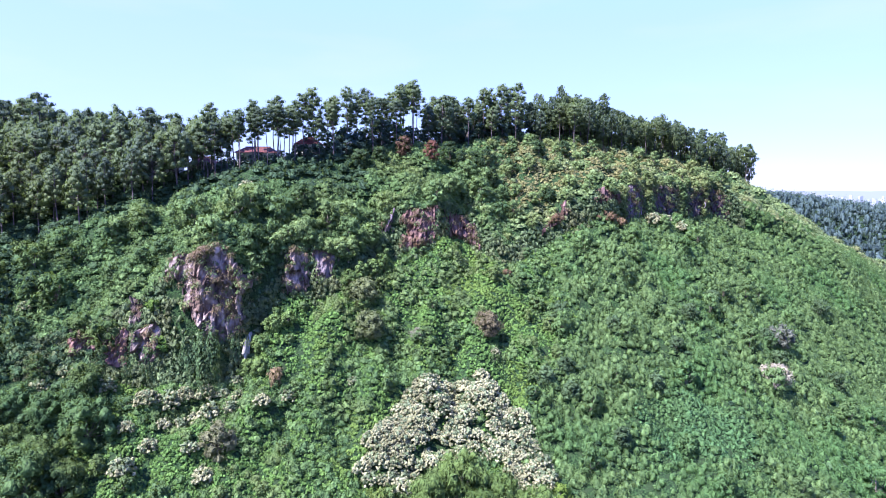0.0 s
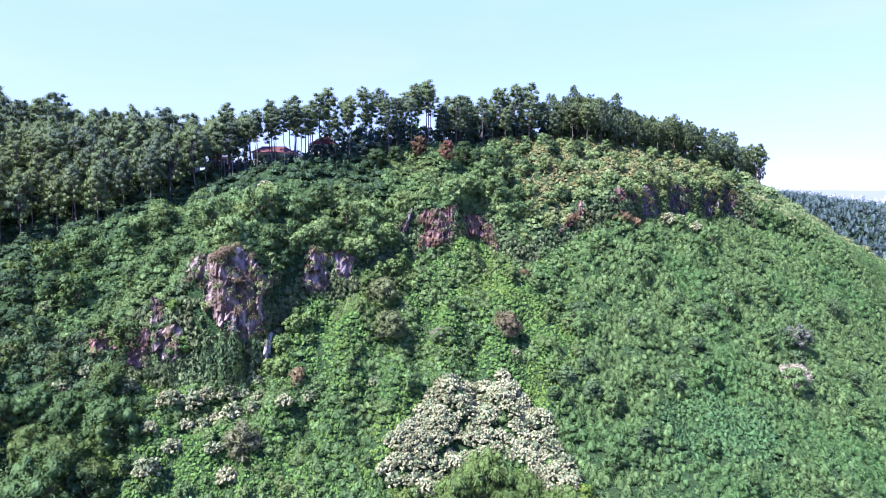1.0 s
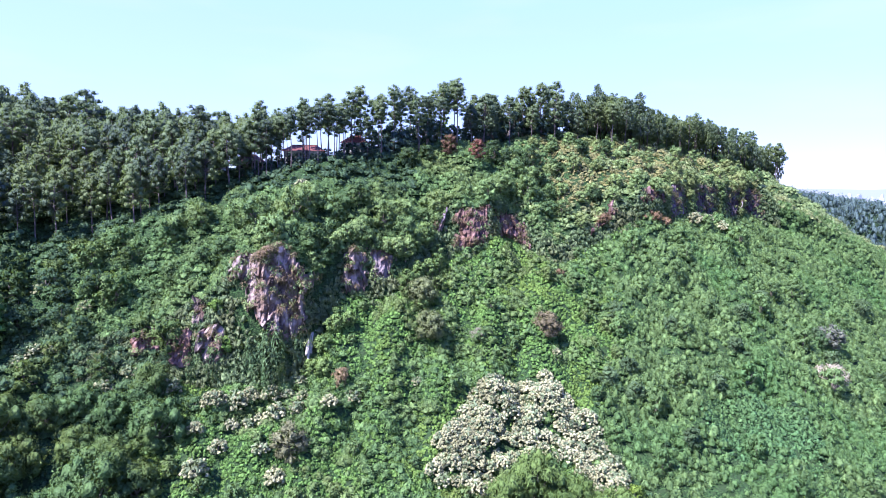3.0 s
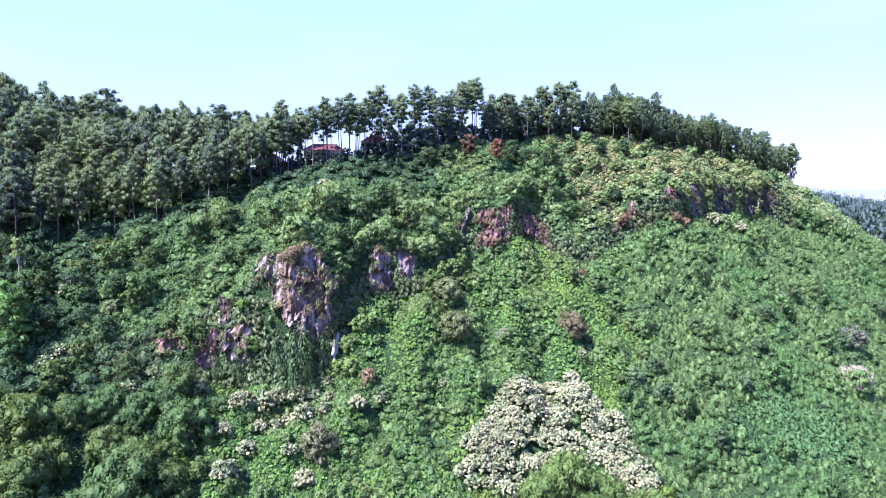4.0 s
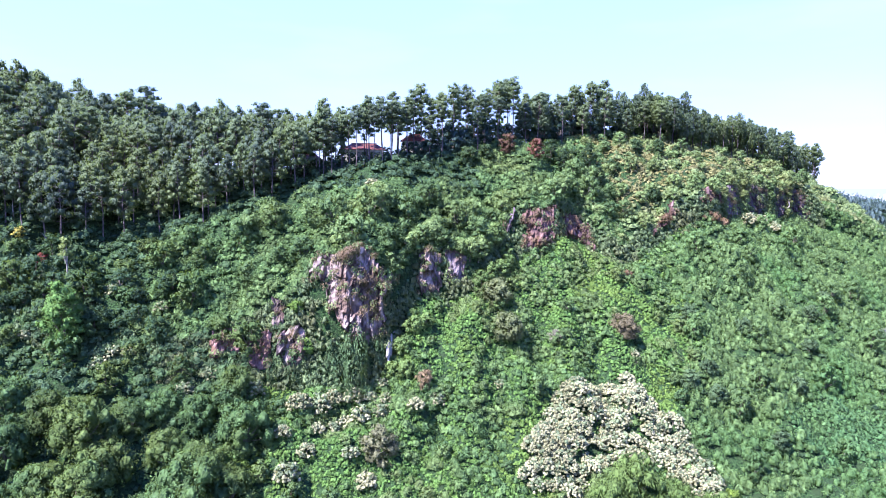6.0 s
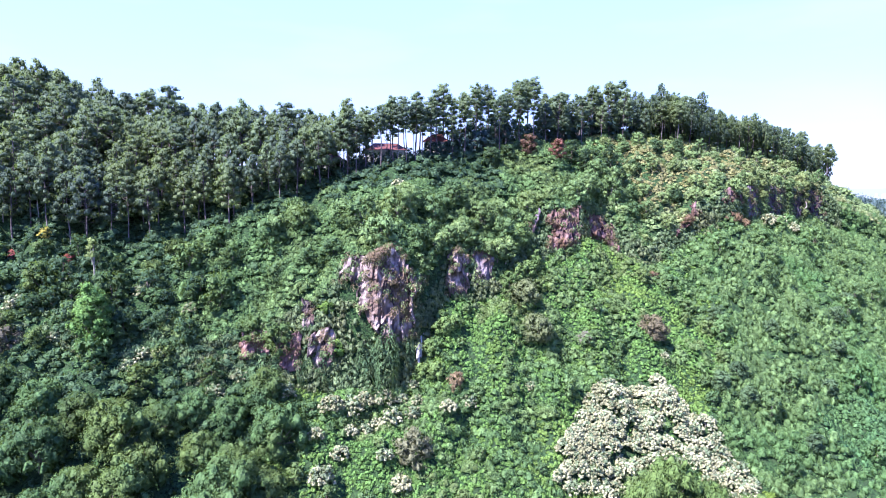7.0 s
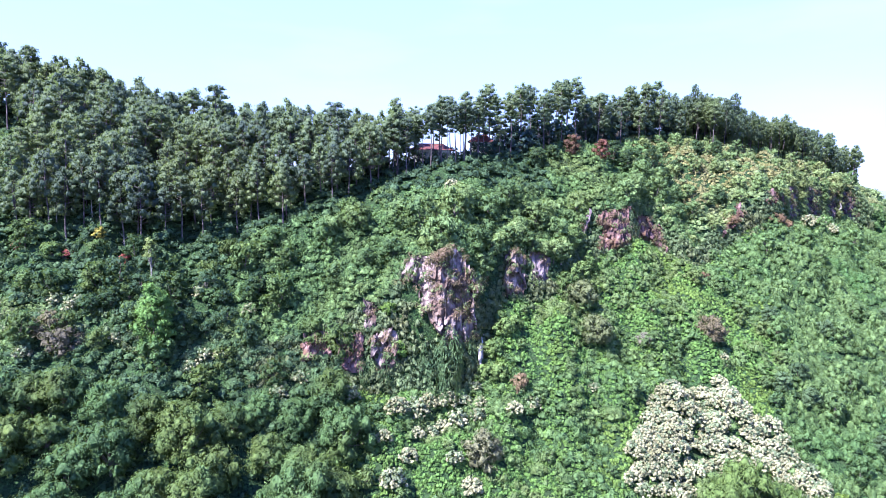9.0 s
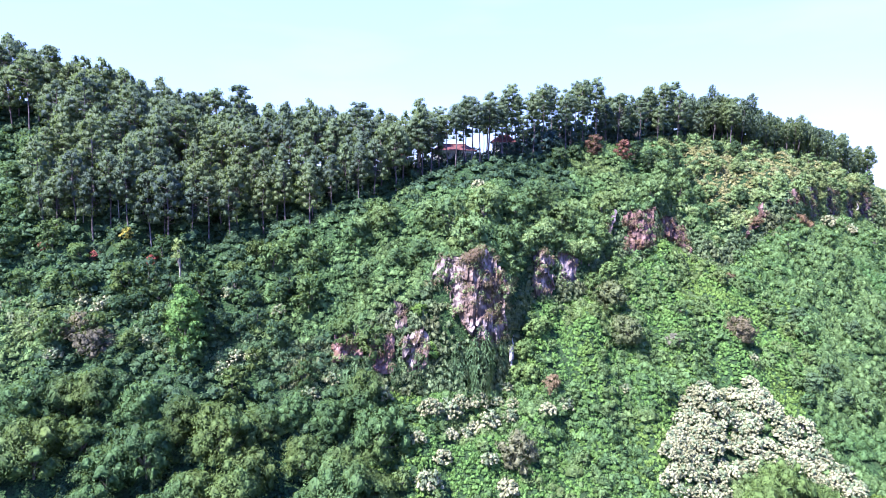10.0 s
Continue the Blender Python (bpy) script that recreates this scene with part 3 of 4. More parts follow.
thicket("slope_undergrowth", "low dark green plants under the slope trees", RIGHT * OPEN * (1 - PATCH), 0.04, (0.7, 1.1), 8, (0.7, 0.5), M_DARKLEAF, sink=0.2, flat=0.6)
thicket("vine_cover", "bright green creeping vines and low leafy plants over the slope", MIDDLE * (0.8 + 0.5 * wave(CX, CY, 0.09, 1.0)) * OPEN, 1.7, (0.4, 0.85), 25, (0.31, 0.23), M_VINE, "vines", flat=0.9, sink=0.5, low=-0.1)
thicket("slope_creepers", "low blue-green creepers over an opening in the slope trees", RIGHT * PATCH * OPEN, 1.6, (0.45, 1.05), 24, (0.34, 0.24), M_CREEPER, "vines", sink=0.45)
thicket("slope_shrubs", "mid-green leafy shrubs scattered over the slope", MIDDLE * OPEN * (wave(CX, CY, 0.13, 4.0) > 0.42), 0.20, (1.0, 1.8), 42, (0.39, 0.29), M_SHRUB)
thicket("brow_shrubs", "light green leafy shrubs over the brow of the cliffs", BROW_M * OPEN, 0.48, (0.8, 1.8), 40, (0.38, 0.27), M_SHRUB, sink=0.35)
thicket("upper_shrubs", "olive and green shrubs on the upper slope below the pines", UPPER_RIGHT * OPEN * (1 - 0.88 * DRYPATCH), 0.30, (0.8, 1.7), 36, (0.39, 0.28), M_OLIVE)
thicket("dry_grass", "pale dry yellow-green grass on the open upper slope", DRYPATCH * OPEN, 0.65, (0.5, 1.05), 32, (0.60, 0.2), M_DRYGRASS, "grass", droop=0.0, sink=0.55, flat=0.8)
thicket("left_shrubs", "dark and mid-green shrubs on the shoulder below the pine wood", LEFT * OPEN, 0.22, (0.9, 2.0), 29, (0.47, 0.33), M_DARKLEAF)
thicket("shoulder_shrubs", "light green low shrubs and vines on the open shoulder", SHOULDER, 0.55, (0.6, 1.5), 28, (0.40, 0.28), M_SHRUB, sink=0.45)
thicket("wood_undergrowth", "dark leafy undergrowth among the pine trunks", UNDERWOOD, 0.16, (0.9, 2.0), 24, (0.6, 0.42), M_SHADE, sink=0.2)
thicket("valley_undergrowth", "dark undergrowth between the valley trees", VALLEY, 0.09, (1.0, 1.8), 20, (0.7, 0.5), M_DARKLEAF)
thicket("cliff_plants", "shrubs and creepers clinging to the steep cliff", CLIFF * OPEN, 0.74, (0.7, 1.5), 26, (0.42, 0.24), M_CLIFFLEAF, droop=0.7, low=-0.5)
# dark leaf colour here deepens the shadow of the recesses
thicket("recess_plants", "plants in the rock recesses, leaves coloured dark to stand in for shade", RECESS, 0.5, (0.6, 1.2), 24, (0.45, 0.3), M_SHADE, sink=0.6, low=-0.4)

# ---- pines ----
PINE_HEIGHT = (19, 21, 18, 20, 19, 22, 17, 20, 16)
PINE_BARE = (0.58, 0.50, 0.36, 0.62, 0.33, 0.52, 0.34, 0.55, 0.38)
PINE_WIDE = (3.0, 3.3, 3.4, 2.7, 3.6, 3.1, 3.3, 3.5, 3.2)
PINE_CREST = (0.12, 0.14, 0.02, 0.08, 0.05, 0.12, 0.0, 0.15, 0.05)
PINE_ARR = [pine_parts(40 + k, PINE_HEIGHT[k], PINE_BARE[k], PINE_WIDE[k], (27, 29, 38, 25, 40, 29, 38, 30, 36)[k], PINE_CREST[k]) for k in range(9)]
PINES = []
for (tv, tf), (bv, bf), (cv, cf) in PINE_ARR:
    PINES.append(plant("pine_tree", "tall slender pine with a bare trunk and ragged green crown", "pine tree", "pines of the ridge wood", mesh_np("pine_trunk", np.concatenate([tv, bv]), np.concatenate([tf, bf + len(tv)]), M_PINE_BARK, smooth=True), mesh_np("pine_crown", cv, cf, M_PINE)))


def strew(mask, spacing, count, pick, g, lo=0.85, hi=1.1):
    """Strew trees with a least distance between them: x, y, kind, turn, size."""
    P, _ = scatter(mask, 0.5, g)
    kept = []
    for p in P:
        if all((p[0] - k[0]) ** 2 + (p[1] - k[1]) ** 2 > spacing ** 2 for k in kept):
            kept.append(p)
            if len(kept) >= count:
                break
    return [(float(p[0]), float(p[1]), int(g.choice(pick)), float(g.uniform(0, 360)), float(g.uniform(lo, hi))) for p in kept]


def plant_all(kinds, spots, sink, used):
    for x, y, k, turn, size in spots:
        ob = copy_thing(kinds[k], Matrix()) if k in used else kinds[k]
        used.add(k)
        stand(ob, x, y, sink, turn, size)


g2 = np.random.default_rng(5)
WOOD = (CX < -74 + 5 * np.sin(CY * 0.3)) * (CX > -250) * np.clip((CV - UPWARD) / 0.05, 0, 1) * (CV < 6.5)
SPOTS = [(x, y, k, turn, size * (1.12 if y > 192 and x < -95 else 1.0)) for x, y, k, turn, size in strew(WOOD, 3.9, 330, [2, 4, 6, 8, 2, 4, 6, 1], g2, 0.85, 1.1)]
SPOTS += [(x, y, k if x < -6 or turn < 130 else (2, 4, 6, 8)[int(turn) % 4], turn, size * (0.97 if x < -40 else 1.0 if x < -6 else 0.97 if turn < 130 else 1.14)) for x, y, k, turn, size in strew((CX > -76) * (CX < 60) * (CV > UPWARD) * (CV < 6.6), 4.6, 95, [0, 1, 3, 5, 7, 1, 5], g2, 0.70, 1.14)]
SPOTS += [(x, y, k, turn, size * (0.99 if x > 85 else 1.05)) for x, y, k, turn, size in strew((CX > 52) * (CX < 168) * band(CV, 5.66, 7.0, 0.05), 3.9, 180, [0, 1, 2, 4, 7, 6, 5], g2, 0.82, 1.02)]
for k in range(12):
    x = -76 + 2.5 * k
    p = ground_at(x, 6.05 + 0.09 * math.sin(k * 2.3))
    SPOTS.append((x, p.y, (0, 3, 1, 5)[k % 4], k * 77.0, 0.87 + 0.1 * math.sin(k * 1.7)))
SPOTS.sort(key=lambda p: math.hypot(p[0] + 35, p[1]))
plant_all(PINES, SPOTS[:300], 0.2, set())


def merged(name, label, category, arrays, spots, sink, mats):
    """Far trees, past counting: all in one mesh of stems and crowns."""
    vs, fs, tone, mi, o = [], [], [], [], 0
    for x, y, k, turn, size in spots:
        c, s = math.cos(radians(turn)) * size, math.sin(radians(turn)) * size
        rot = np.array([[c, s, 0], [-s, c, 0], [0, 0, size]])
        t = rng.random()
        for j, (v, f) in enumerate(arrays[k][::2]):
            f = np.concatenate([f[:, :3], f[:, [0, 2, 3]]]) if f.shape[1] == 4 else f
            if j == 1:
                tri = v.reshape(-1, 3, 6)[::3].copy()
                mid = tri[:, :, :3].mean(1, keepdims=True)
                tri[:, :, :3] = mid + (tri[:, :, :3] - mid) * 1.6
                v, f = tri.reshape(-1, 6), np.arange(len(tri) * 3).reshape(-1, 3)
            place = v[:, :3] @ rot + np.array([x, y, ground_z(x, y) - sink])
            way = v[:, 3:] @ rot if v.shape[1] == 6 else unit(v * np.array([1, 1, 0]) + 1e-3)
            vs.append(np.concatenate([place, way], 1))
            fs.append(f + o)
            tone.append(np.full(len(f), t))
            mi.append(np.full(len(f), j))
            o += len(v)
    me = mesh_np(name, np.concatenate(vs), np.concatenate(fs), mats[0], np.concatenate(tone))
    me.materials.append(mats[1])
    me.polygons.foreach_set("material_index", np.concatenate(mi).astype(np.int32))
    return tagged(new(name, me), label, category, kind="stuff")


merged("pine_wood", "farther pines of the ridge wood with grey-green crowns", "pine wood", PINE_ARR, SPOTS[300:], 0.2, (M_PINE_BARK, M_PINE_S))

# ---- valley trees ----
TREES = []
for k in range(5):
    (tv, tf), (cv, cf) = tree_parts(70 + k, (9, 8, 10, 7.5, 9.5)[k], (4.2, 3.8, 4.0, 3.4, 4.8)[k], 26, 250, (0.31, 0.19), 0.6)
    TREES.append(plant("broadleaf_tree", "rounded dark green broad-leaved tree in the valley wood", "tree", "trees of the valley", mesh_np("tree_trunk", tv, tf, M_BARK, smooth=True), mesh_np("tree_crown", cv, cf, M_VALLEY)))
g3 = np.random.default_rng(9)
plant_all(TREES, strew(VALLEY * (CV > 1.4), 6.9, 80, [0, 1, 2, 3, 4], g3, 0.9, 1.6), 2.0, set())


def kinds_of(n, seed, name, label, category, group, heights, widths, lumps, per, leaf, mat, droop=0.4, bare=0.3, bark=M_BARK):
    """n variants of one kind of tree or shrub."""
    made = []
    for k in range(n):
        (tv, tf), (cv, cf) = tree_parts(seed + k, heights[k % len(heights)], widths[k % len(widths)], lumps, per, leaf, droop, bare)
        made.append(plant(name, label, category, group, mesh_np(name + "_trunk", tv, tf, bark, smooth=True), mesh_np(name + "_crown", cv, cf, mat)))
    return made


# ---- broad-leaved trees over the brow and the slopes ----
g4 = np.random.default_rng(21)
BROW_TREES = kinds_of(4, 120, "brow_tree", "leafy green tree on the brow above the cliffs", "tree", "trees of the brow", (6.5, 5.5, 7, 5), (3.6, 3.0, 3.2, 2.8), 15, 150, (0.36, 0.26), M_TREELEAF, bare=0.2)
plant_all(BROW_TREES, strew(BROW_M * (CX > -90) * band(CV, 4.22, 5.0, 0.05), 6.2, 60, [0, 1, 2, 3], g4, 0.9, 1.6), 1.4, set())
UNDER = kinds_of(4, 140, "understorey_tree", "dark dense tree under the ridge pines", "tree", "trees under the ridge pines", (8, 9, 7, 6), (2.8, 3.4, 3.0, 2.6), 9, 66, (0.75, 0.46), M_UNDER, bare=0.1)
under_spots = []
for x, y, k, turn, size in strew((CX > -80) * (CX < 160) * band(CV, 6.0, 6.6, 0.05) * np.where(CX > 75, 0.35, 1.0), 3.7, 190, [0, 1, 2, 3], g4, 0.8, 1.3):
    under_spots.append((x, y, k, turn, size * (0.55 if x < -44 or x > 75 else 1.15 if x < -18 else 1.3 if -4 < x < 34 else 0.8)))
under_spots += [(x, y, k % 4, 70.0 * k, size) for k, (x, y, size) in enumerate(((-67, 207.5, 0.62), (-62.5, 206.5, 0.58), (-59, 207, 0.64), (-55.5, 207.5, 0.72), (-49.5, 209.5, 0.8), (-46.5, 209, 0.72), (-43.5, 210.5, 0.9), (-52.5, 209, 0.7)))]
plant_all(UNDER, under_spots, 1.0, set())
SLOPE_T = kinds_of(4, 160, "slope_tree", "drooping grey-green tree standing over the slope thicket", "tree", "trees of the slope", (7, 8, 6.5, 9), (2.8, 3.2, 2.6, 3.4), 13, 90, (0.85, 0.36), M_SLOPE_CROWN, droop=0.65, bare=0.2)
plant_all(SLOPE_T, strew(RIGHT * (CX < 130), 10.5, 45, [0, 1, 2, 3], g4, 0.75, 1.15), 1.6, set())
LEFT_T = kinds_of(4, 180, "shoulder_tree", "dark green spreading tree on the shaded shoulder", "tree", "trees of the shoulder", (6, 7, 5, 6.5), (3.4, 3.8, 3.0, 3.2), 12, 105, (0.55, 0.32), M_VALLEY, bare=0.2)
HOLLOW_T = kinds_of(4, 260, "hollow_tree", "dark blue-green leafy tree in the hollow", "tree", "trees of the hollow", (6, 7.5, 5, 6.5), (3.0, 3.4, 2.6, 3.0), 12, 110, (0.52, 0.30), M_HOLLOW, bare=0.15)
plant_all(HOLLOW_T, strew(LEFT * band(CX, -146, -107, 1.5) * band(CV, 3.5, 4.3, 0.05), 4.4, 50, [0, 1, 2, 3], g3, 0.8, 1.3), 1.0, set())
plant_all(LEFT_T, strew(LEFT * (CV < UPWARD - 0.12), 6.5, 75, [0, 1, 2, 3], g4, 0.8, 1.4), 1.0, set())

UPPER_T = kinds_of(4, 220, "upper_tree", "bushy green tree on the upper slope", "tree", "trees of the upper slope", (5, 6, 4.5, 6.5), (2.6, 3.0, 2.8, 2.4), 13, 120, (0.44, 0.30), M_UPLEAF, bare=0.15)
plant_all(UPPER_T, strew(UPPER_RIGHT * (CX < 135) * (1 - 0.85 * DRYPATCH) * (CV < 5.7), 6.0, 75, [0, 1, 2, 3], g4, 0.7, 1.2) + strew((CX > 26) * (CX < 145) * band(CV, 5.72, 6.12, 0.05), 4.6, 42, [0, 1, 2, 3], g4, 0.75, 1.15), 1.0, set())
SLOPE_BUSH = kinds_of(4, 200, "slope_bush", "dark blue-green rounded bush standing out of the vines", "bush", "bushes of the middle slope", (3.2, 4.0, 2.8, 3.6), (1.9, 2.3, 1.7, 2.0), 9, 80, (0.5, 0.38), M_TREELEAF, bare=0.1)
plant_all(SLOPE_BUSH, strew(MIDDLE * OPEN * (CX > -80), 6.0, 70, [0, 1, 2, 3], g4, 0.7, 1.25), 0.5, set())

# ---- white-flowering shrubs ----


def blossom_shrub(seed, R, heads, green):
    g = np.random.default_rng(seed)
    (tv, tf), (cv, cf) = tree_parts(seed, R * 1.35, R, 9, green, (0.55, 0.36), 0.3, 0.15)
    z = g.uniform(0.05, 1, heads)
    a = g.uniform(0, 6.283, heads)
    s = np.sqrt(1 - z * z)
    C = np.stack([s * np.cos(a), s * np.sin(a), z * 1.15 + 0.12], -1) * (R * g.uniform(0.86, 1.08, heads))[:, None]
    size = g.uniform(0.24, 0.54, heads)
    P, N, D, idx = domes(C, size, np.full(heads, 8), 0.3, 0.1, -0.2, 0.15, 0.85, g)
    q = g.uniform(0.7, 1.2, len(P))
    bv, bf = leaf_sprays(P, N, D, 0.26 * q, 0.24 * q)
    v2, f2, _ = leaf_mass(C, size * 1.1, 0.85, -0.3, 0.12, 2, 5)
    bv, bf = np.concatenate([bv, v2]), np.concatenate([bf, f2 + len(bv)])
    return mesh_np("shrub_stems", tv, tf, M_BARK, smooth=True), mesh_np("shrub_leaves", cv, cf, M_BLOSSOM_LEAF), mesh_np("blossom_heads", bv, bf, M_BLOSSOM)


BLOSSOM = []
for k in range(5):
    st, lf, bl = blossom_shrub(300 + k, (2.3, 2.0, 2.6, 1.8, 2.2)[k], (105, 90, 124, 26, 34)[k], (26, 24, 26, 50, 46)[k])
    lab = "rounded shrub smothered in creamy white blossom" if k < 3 else "green shrub with scattered heads of white blossom"
    BLOSSOM.append(plant("flowering_shrub", lab, "shrub", "white-flowering shrubs", st, lf, (("blossom", bl),)))
bused = set()


def bloom(x, y, k, size, g=g4):
    plant_all(BLOSSOM, [(x, y, k, g.uniform(0, 360), size * 1.2)], 0.1, bused)


for x, y, k, size in ((-59, 150.4, 0, 0.9), (-70.6, 143.9, 2, 0.9), (-66.1, 142.2, 1, 0.7), (-60.2, 146.6, 1, 0.8), (-73.4, 139.8, 0, 0.7), (-67.9, 138.4, 2, 0.7), (-51.7, 147.9, 3, 1.0), (-43.5, 145, 1, 0.8), (-54.6, 150.5, 3, 0.8), (-51, 150.5, 0, 0.6), (-57.8, 137, 3, 0.9), (-53.9, 134.6, 1, 1.0), (-52, 153, 3, 0.7), (-38.5, 149.7, 4, 0.8), (-82.3, 147, 4, 1.0), (-86, 146, 3, 1.0), (-71, 132.7, 4, 1.1), (-63.5, 149, 0, 0.8), (-66.5, 146.4, 4, 1.1), (-63, 144, 3, 1.1), (-57, 146.5, 4, 1.0),
                      (-149.3, 155.3, 4, 1.0), (-154.8, 156.9, 3, 1.0), (-154.9, 143.4, 3, 0.9), (-137.7, 150.4, 3, 0.7), (-116.7, 150.8, 4, 0.8), (-113.5, 151.5, 0, 0.6), (-119.4, 148.6, 4, 0.8), (-121.3, 160.8, 4, 0.8), (-108.6, 158.6, 4, 0.7), (-57.5, 182.2, 0, 0.8), (-22.6, 153.4, 4, 0.6), (14, 163.5, 1, 0.6), (80.5, 238.7, 0, 1.2), (86, 240, 3, 1.1), (93.4, 243.8, 1, 1.1), (-94, 151.8, 4, 0.8), (-99, 148, 4, 0.9)):
    bloom(x, y, k, size)
# the great white drift in the middle of the slope
g5 = np.random.default_rng(33)
kept = []
for _ in range(6000):
    x, y = g5.uniform(-20, 26), g5.uniform(132, 160)
    if inside(x, y, OUTLINE) and math.hypot(x - 9, y - 147.5) > 2.4 and math.hypot(x - 1, y - 146) > 1.6 and all((x - a) ** 2 + (y - b) ** 2 > 1.95 ** 2 for a, b in kept):
        kept.append((x, y))
for x, y in kept:
    bloom(x, y, int(g5.choice([0, 1, 2, 0, 2, 1, 0, 4, 3])), float(g5.uniform(0.65, 0.9)))

# ---- single plants that stand out ----


def single(name, label, category, x, y, h, w, lumps, per, leaf, dark, light, droop=0.4, bare=0.15, sink=0.8, seed=500, bark=M_BARK):
    mat = foliage(name + "_leaf", dark, light, light, 0.1, cool=1.05)
    (t,) = kinds_of(1, seed, name, label, category, "", (h,), (w,), lumps, per, leaf, mat, droop, bare, bark)
    return stand(t, x, y, sink, seed * 37 % 360)


single("grey_shrub", "dense grey-brown twiggy shrub among bright vines", "shrub", -51.4, 137.6, 8.5, 4.2, 20, 170, (0.5, 0.26), (0.075, 0.084, 0.042), (0.15, 0.155, 0.082), seed=501)
single("dry_palm_bush", "drooping orange-brown dried fronds below green tips", "dry bush", -41.5, 150.6, 5.0, 2.0, 10, 110, (0.9, 0.2), (0.115, 0.085, 0.045), (0.19, 0.145, 0.08), 0.9, seed=502)
single("olive_tree", "olive-brown bushy tree on the open slope", "tree", -22.7, 171.5, 7.5, 4.8, 18, 190, (0.6, 0.34), (0.060, 0.082, 0.033), (0.132, 0.155, 0.066), seed=503)
single("olive_tree", "drooping olive-brown tree with dark inner branches", "tree", -19.6, 164.2, 7.5, 4.6, 18, 190, (0.6, 0.34), (0.058, 0.080, 0.033), (0.128, 0.150, 0.065), seed=504)
single("brown_tree", "withered brown-leaved tree at the edge of the thicket", "tree", 12.4, 167, 7.0, 3.8, 18, 180, (0.6, 0.32), (0.060, 0.054, 0.032), (0.118, 0.104, 0.058), seed=505)
single("bare_shrub", "grey leafless twiggy shrub", "shrub", -6.6, 164.5, 4.0, 2.3, 10, 100, (0.5, 0.14), (0.10, 0.10, 0.07), (0.18, 0.175, 0.12), seed=506)
single("grey_tree", "grey-brown sparse tree over a dark hollow", "tree", 108.6, 197, 8.0, 4.6, 14, 110, (0.8, 0.36), (0.05, 0.06, 0.045), (0.10, 0.11, 0.08), seed=507)
single("pink_shrub", "pale pinkish-beige flowering shrub on the green slope", "shrub", 97, 176.5, 6.4, 4.6, 20, 200, (0.45, 0.34), (0.205, 0.185, 0.13), (0.29, 0.265, 0.185), sink=-0.6, seed=508)
single("lime_shrub", "bright lime-green leafy shrub beside the rock face", "shrub", -71.0, 153, 5.0, 2.1, 12, 200, (0.5, 0.36), (0.075, 0.145, 0.025), (0.14, 0.235, 0.045), seed=509)
single("lime_shrub", "small lime-green leafy shrub on a cliff ledge", "shrub", -73.5, 155.5, 3.6, 1.8, 10, 180, (0.5, 0.36), (0.075, 0.14, 0.025), (0.135, 0.225, 0.045), seed=510)
single("upright_tree", "tall upright bright green tree with many leafy shoots", "tree", -127.7, 149, 18.5, 4.4, 42, 190, (0.55, 0.26), (0.042, 0.096, 0.024), (0.088, 0.170, 0.040), 0.0, 0.1, sink=1.0, seed=511)
single("dry_thicket_tree", "greyish-brown half-dry tree on the shoulder", "tree", -147.8, 146.6, 6.5, 4.6, 16, 110, (0.6, 0.3), (0.062, 0.06, 0.04), (0.115, 0.105, 0.068), seed=512)
single("dry_thicket_tree", "brownish half-dry bushy tree on the shoulder", "tree", -152.2, 150, 5.5, 4.2, 15, 110, (0.6, 0.3), (0.065, 0.062, 0.035), (0.12, 0.11, 0.06), seed=513)
single("russet_tree", "small russet-brown leafed tree under the pines", "tree", -14.2, 223.3, 8.0, 3.3, 14, 110, (0.7, 0.45), (0.06, 0.036, 0.026), (0.11, 0.066, 0.042), seed=514)
single("russet_tree", "reddish-brown leafed tree below the ridge pines", "tree", -4.3, 221.5, 8.5, 2.8, 14, 110, (0.7, 0.45), (0.065, 0.03, 0.024), (0.12, 0.055, 0.04), seed=515)
single("columnar_tree", "narrow dark green columnar tree among the pines", "tree", -16.3, 233, 11.0, 2.0, 16, 90, (0.7, 0.45), (0.03, 0.075, 0.02), (0.07, 0.13, 0.03), seed=516)
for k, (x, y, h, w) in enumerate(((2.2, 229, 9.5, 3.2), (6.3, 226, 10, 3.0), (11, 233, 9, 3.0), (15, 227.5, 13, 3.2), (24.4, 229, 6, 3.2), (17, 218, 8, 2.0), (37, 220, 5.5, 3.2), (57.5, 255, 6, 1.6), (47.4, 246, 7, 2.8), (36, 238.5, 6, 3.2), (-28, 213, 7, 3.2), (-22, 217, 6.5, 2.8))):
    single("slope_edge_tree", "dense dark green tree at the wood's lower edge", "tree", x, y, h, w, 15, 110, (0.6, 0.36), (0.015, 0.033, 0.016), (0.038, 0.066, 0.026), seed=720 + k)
for k, (x, y, h, w) in enumerate(((4, 130, 13, 6.0), (13, 129.5, 12.5, 5.5), (-3, 126, 13, 5.0), (20, 126, 11, 5.0), (8, 124, 13, 5.5))):
    single("bamboo_clump", "feathery olive-green bamboo clump below the white shrubs", "bamboo", x, y, h, w, 26, 190, (0.8, 0.18), (0.036, 0.070, 0.018), (0.085, 0.132, 0.034), 0.75, 0.25, sink=1.4, seed=540 + k)
single("lime_shrub", "yellow-green shrub at the foot of the white drift", "shrub", 26.5, 132, 5, 2.2, 10, 110, (0.5, 0.36), (0.10, 0.16, 0.025), (0.18, 0.26, 0.045), seed=551)
single("low_tree", "mid-green bushy tree below the white drift", "tree", -14, 129, 6, 3.2, 12, 110, (0.6, 0.4), (0.06, 0.10, 0.025), (0.13, 0.18, 0.04), seed=552)

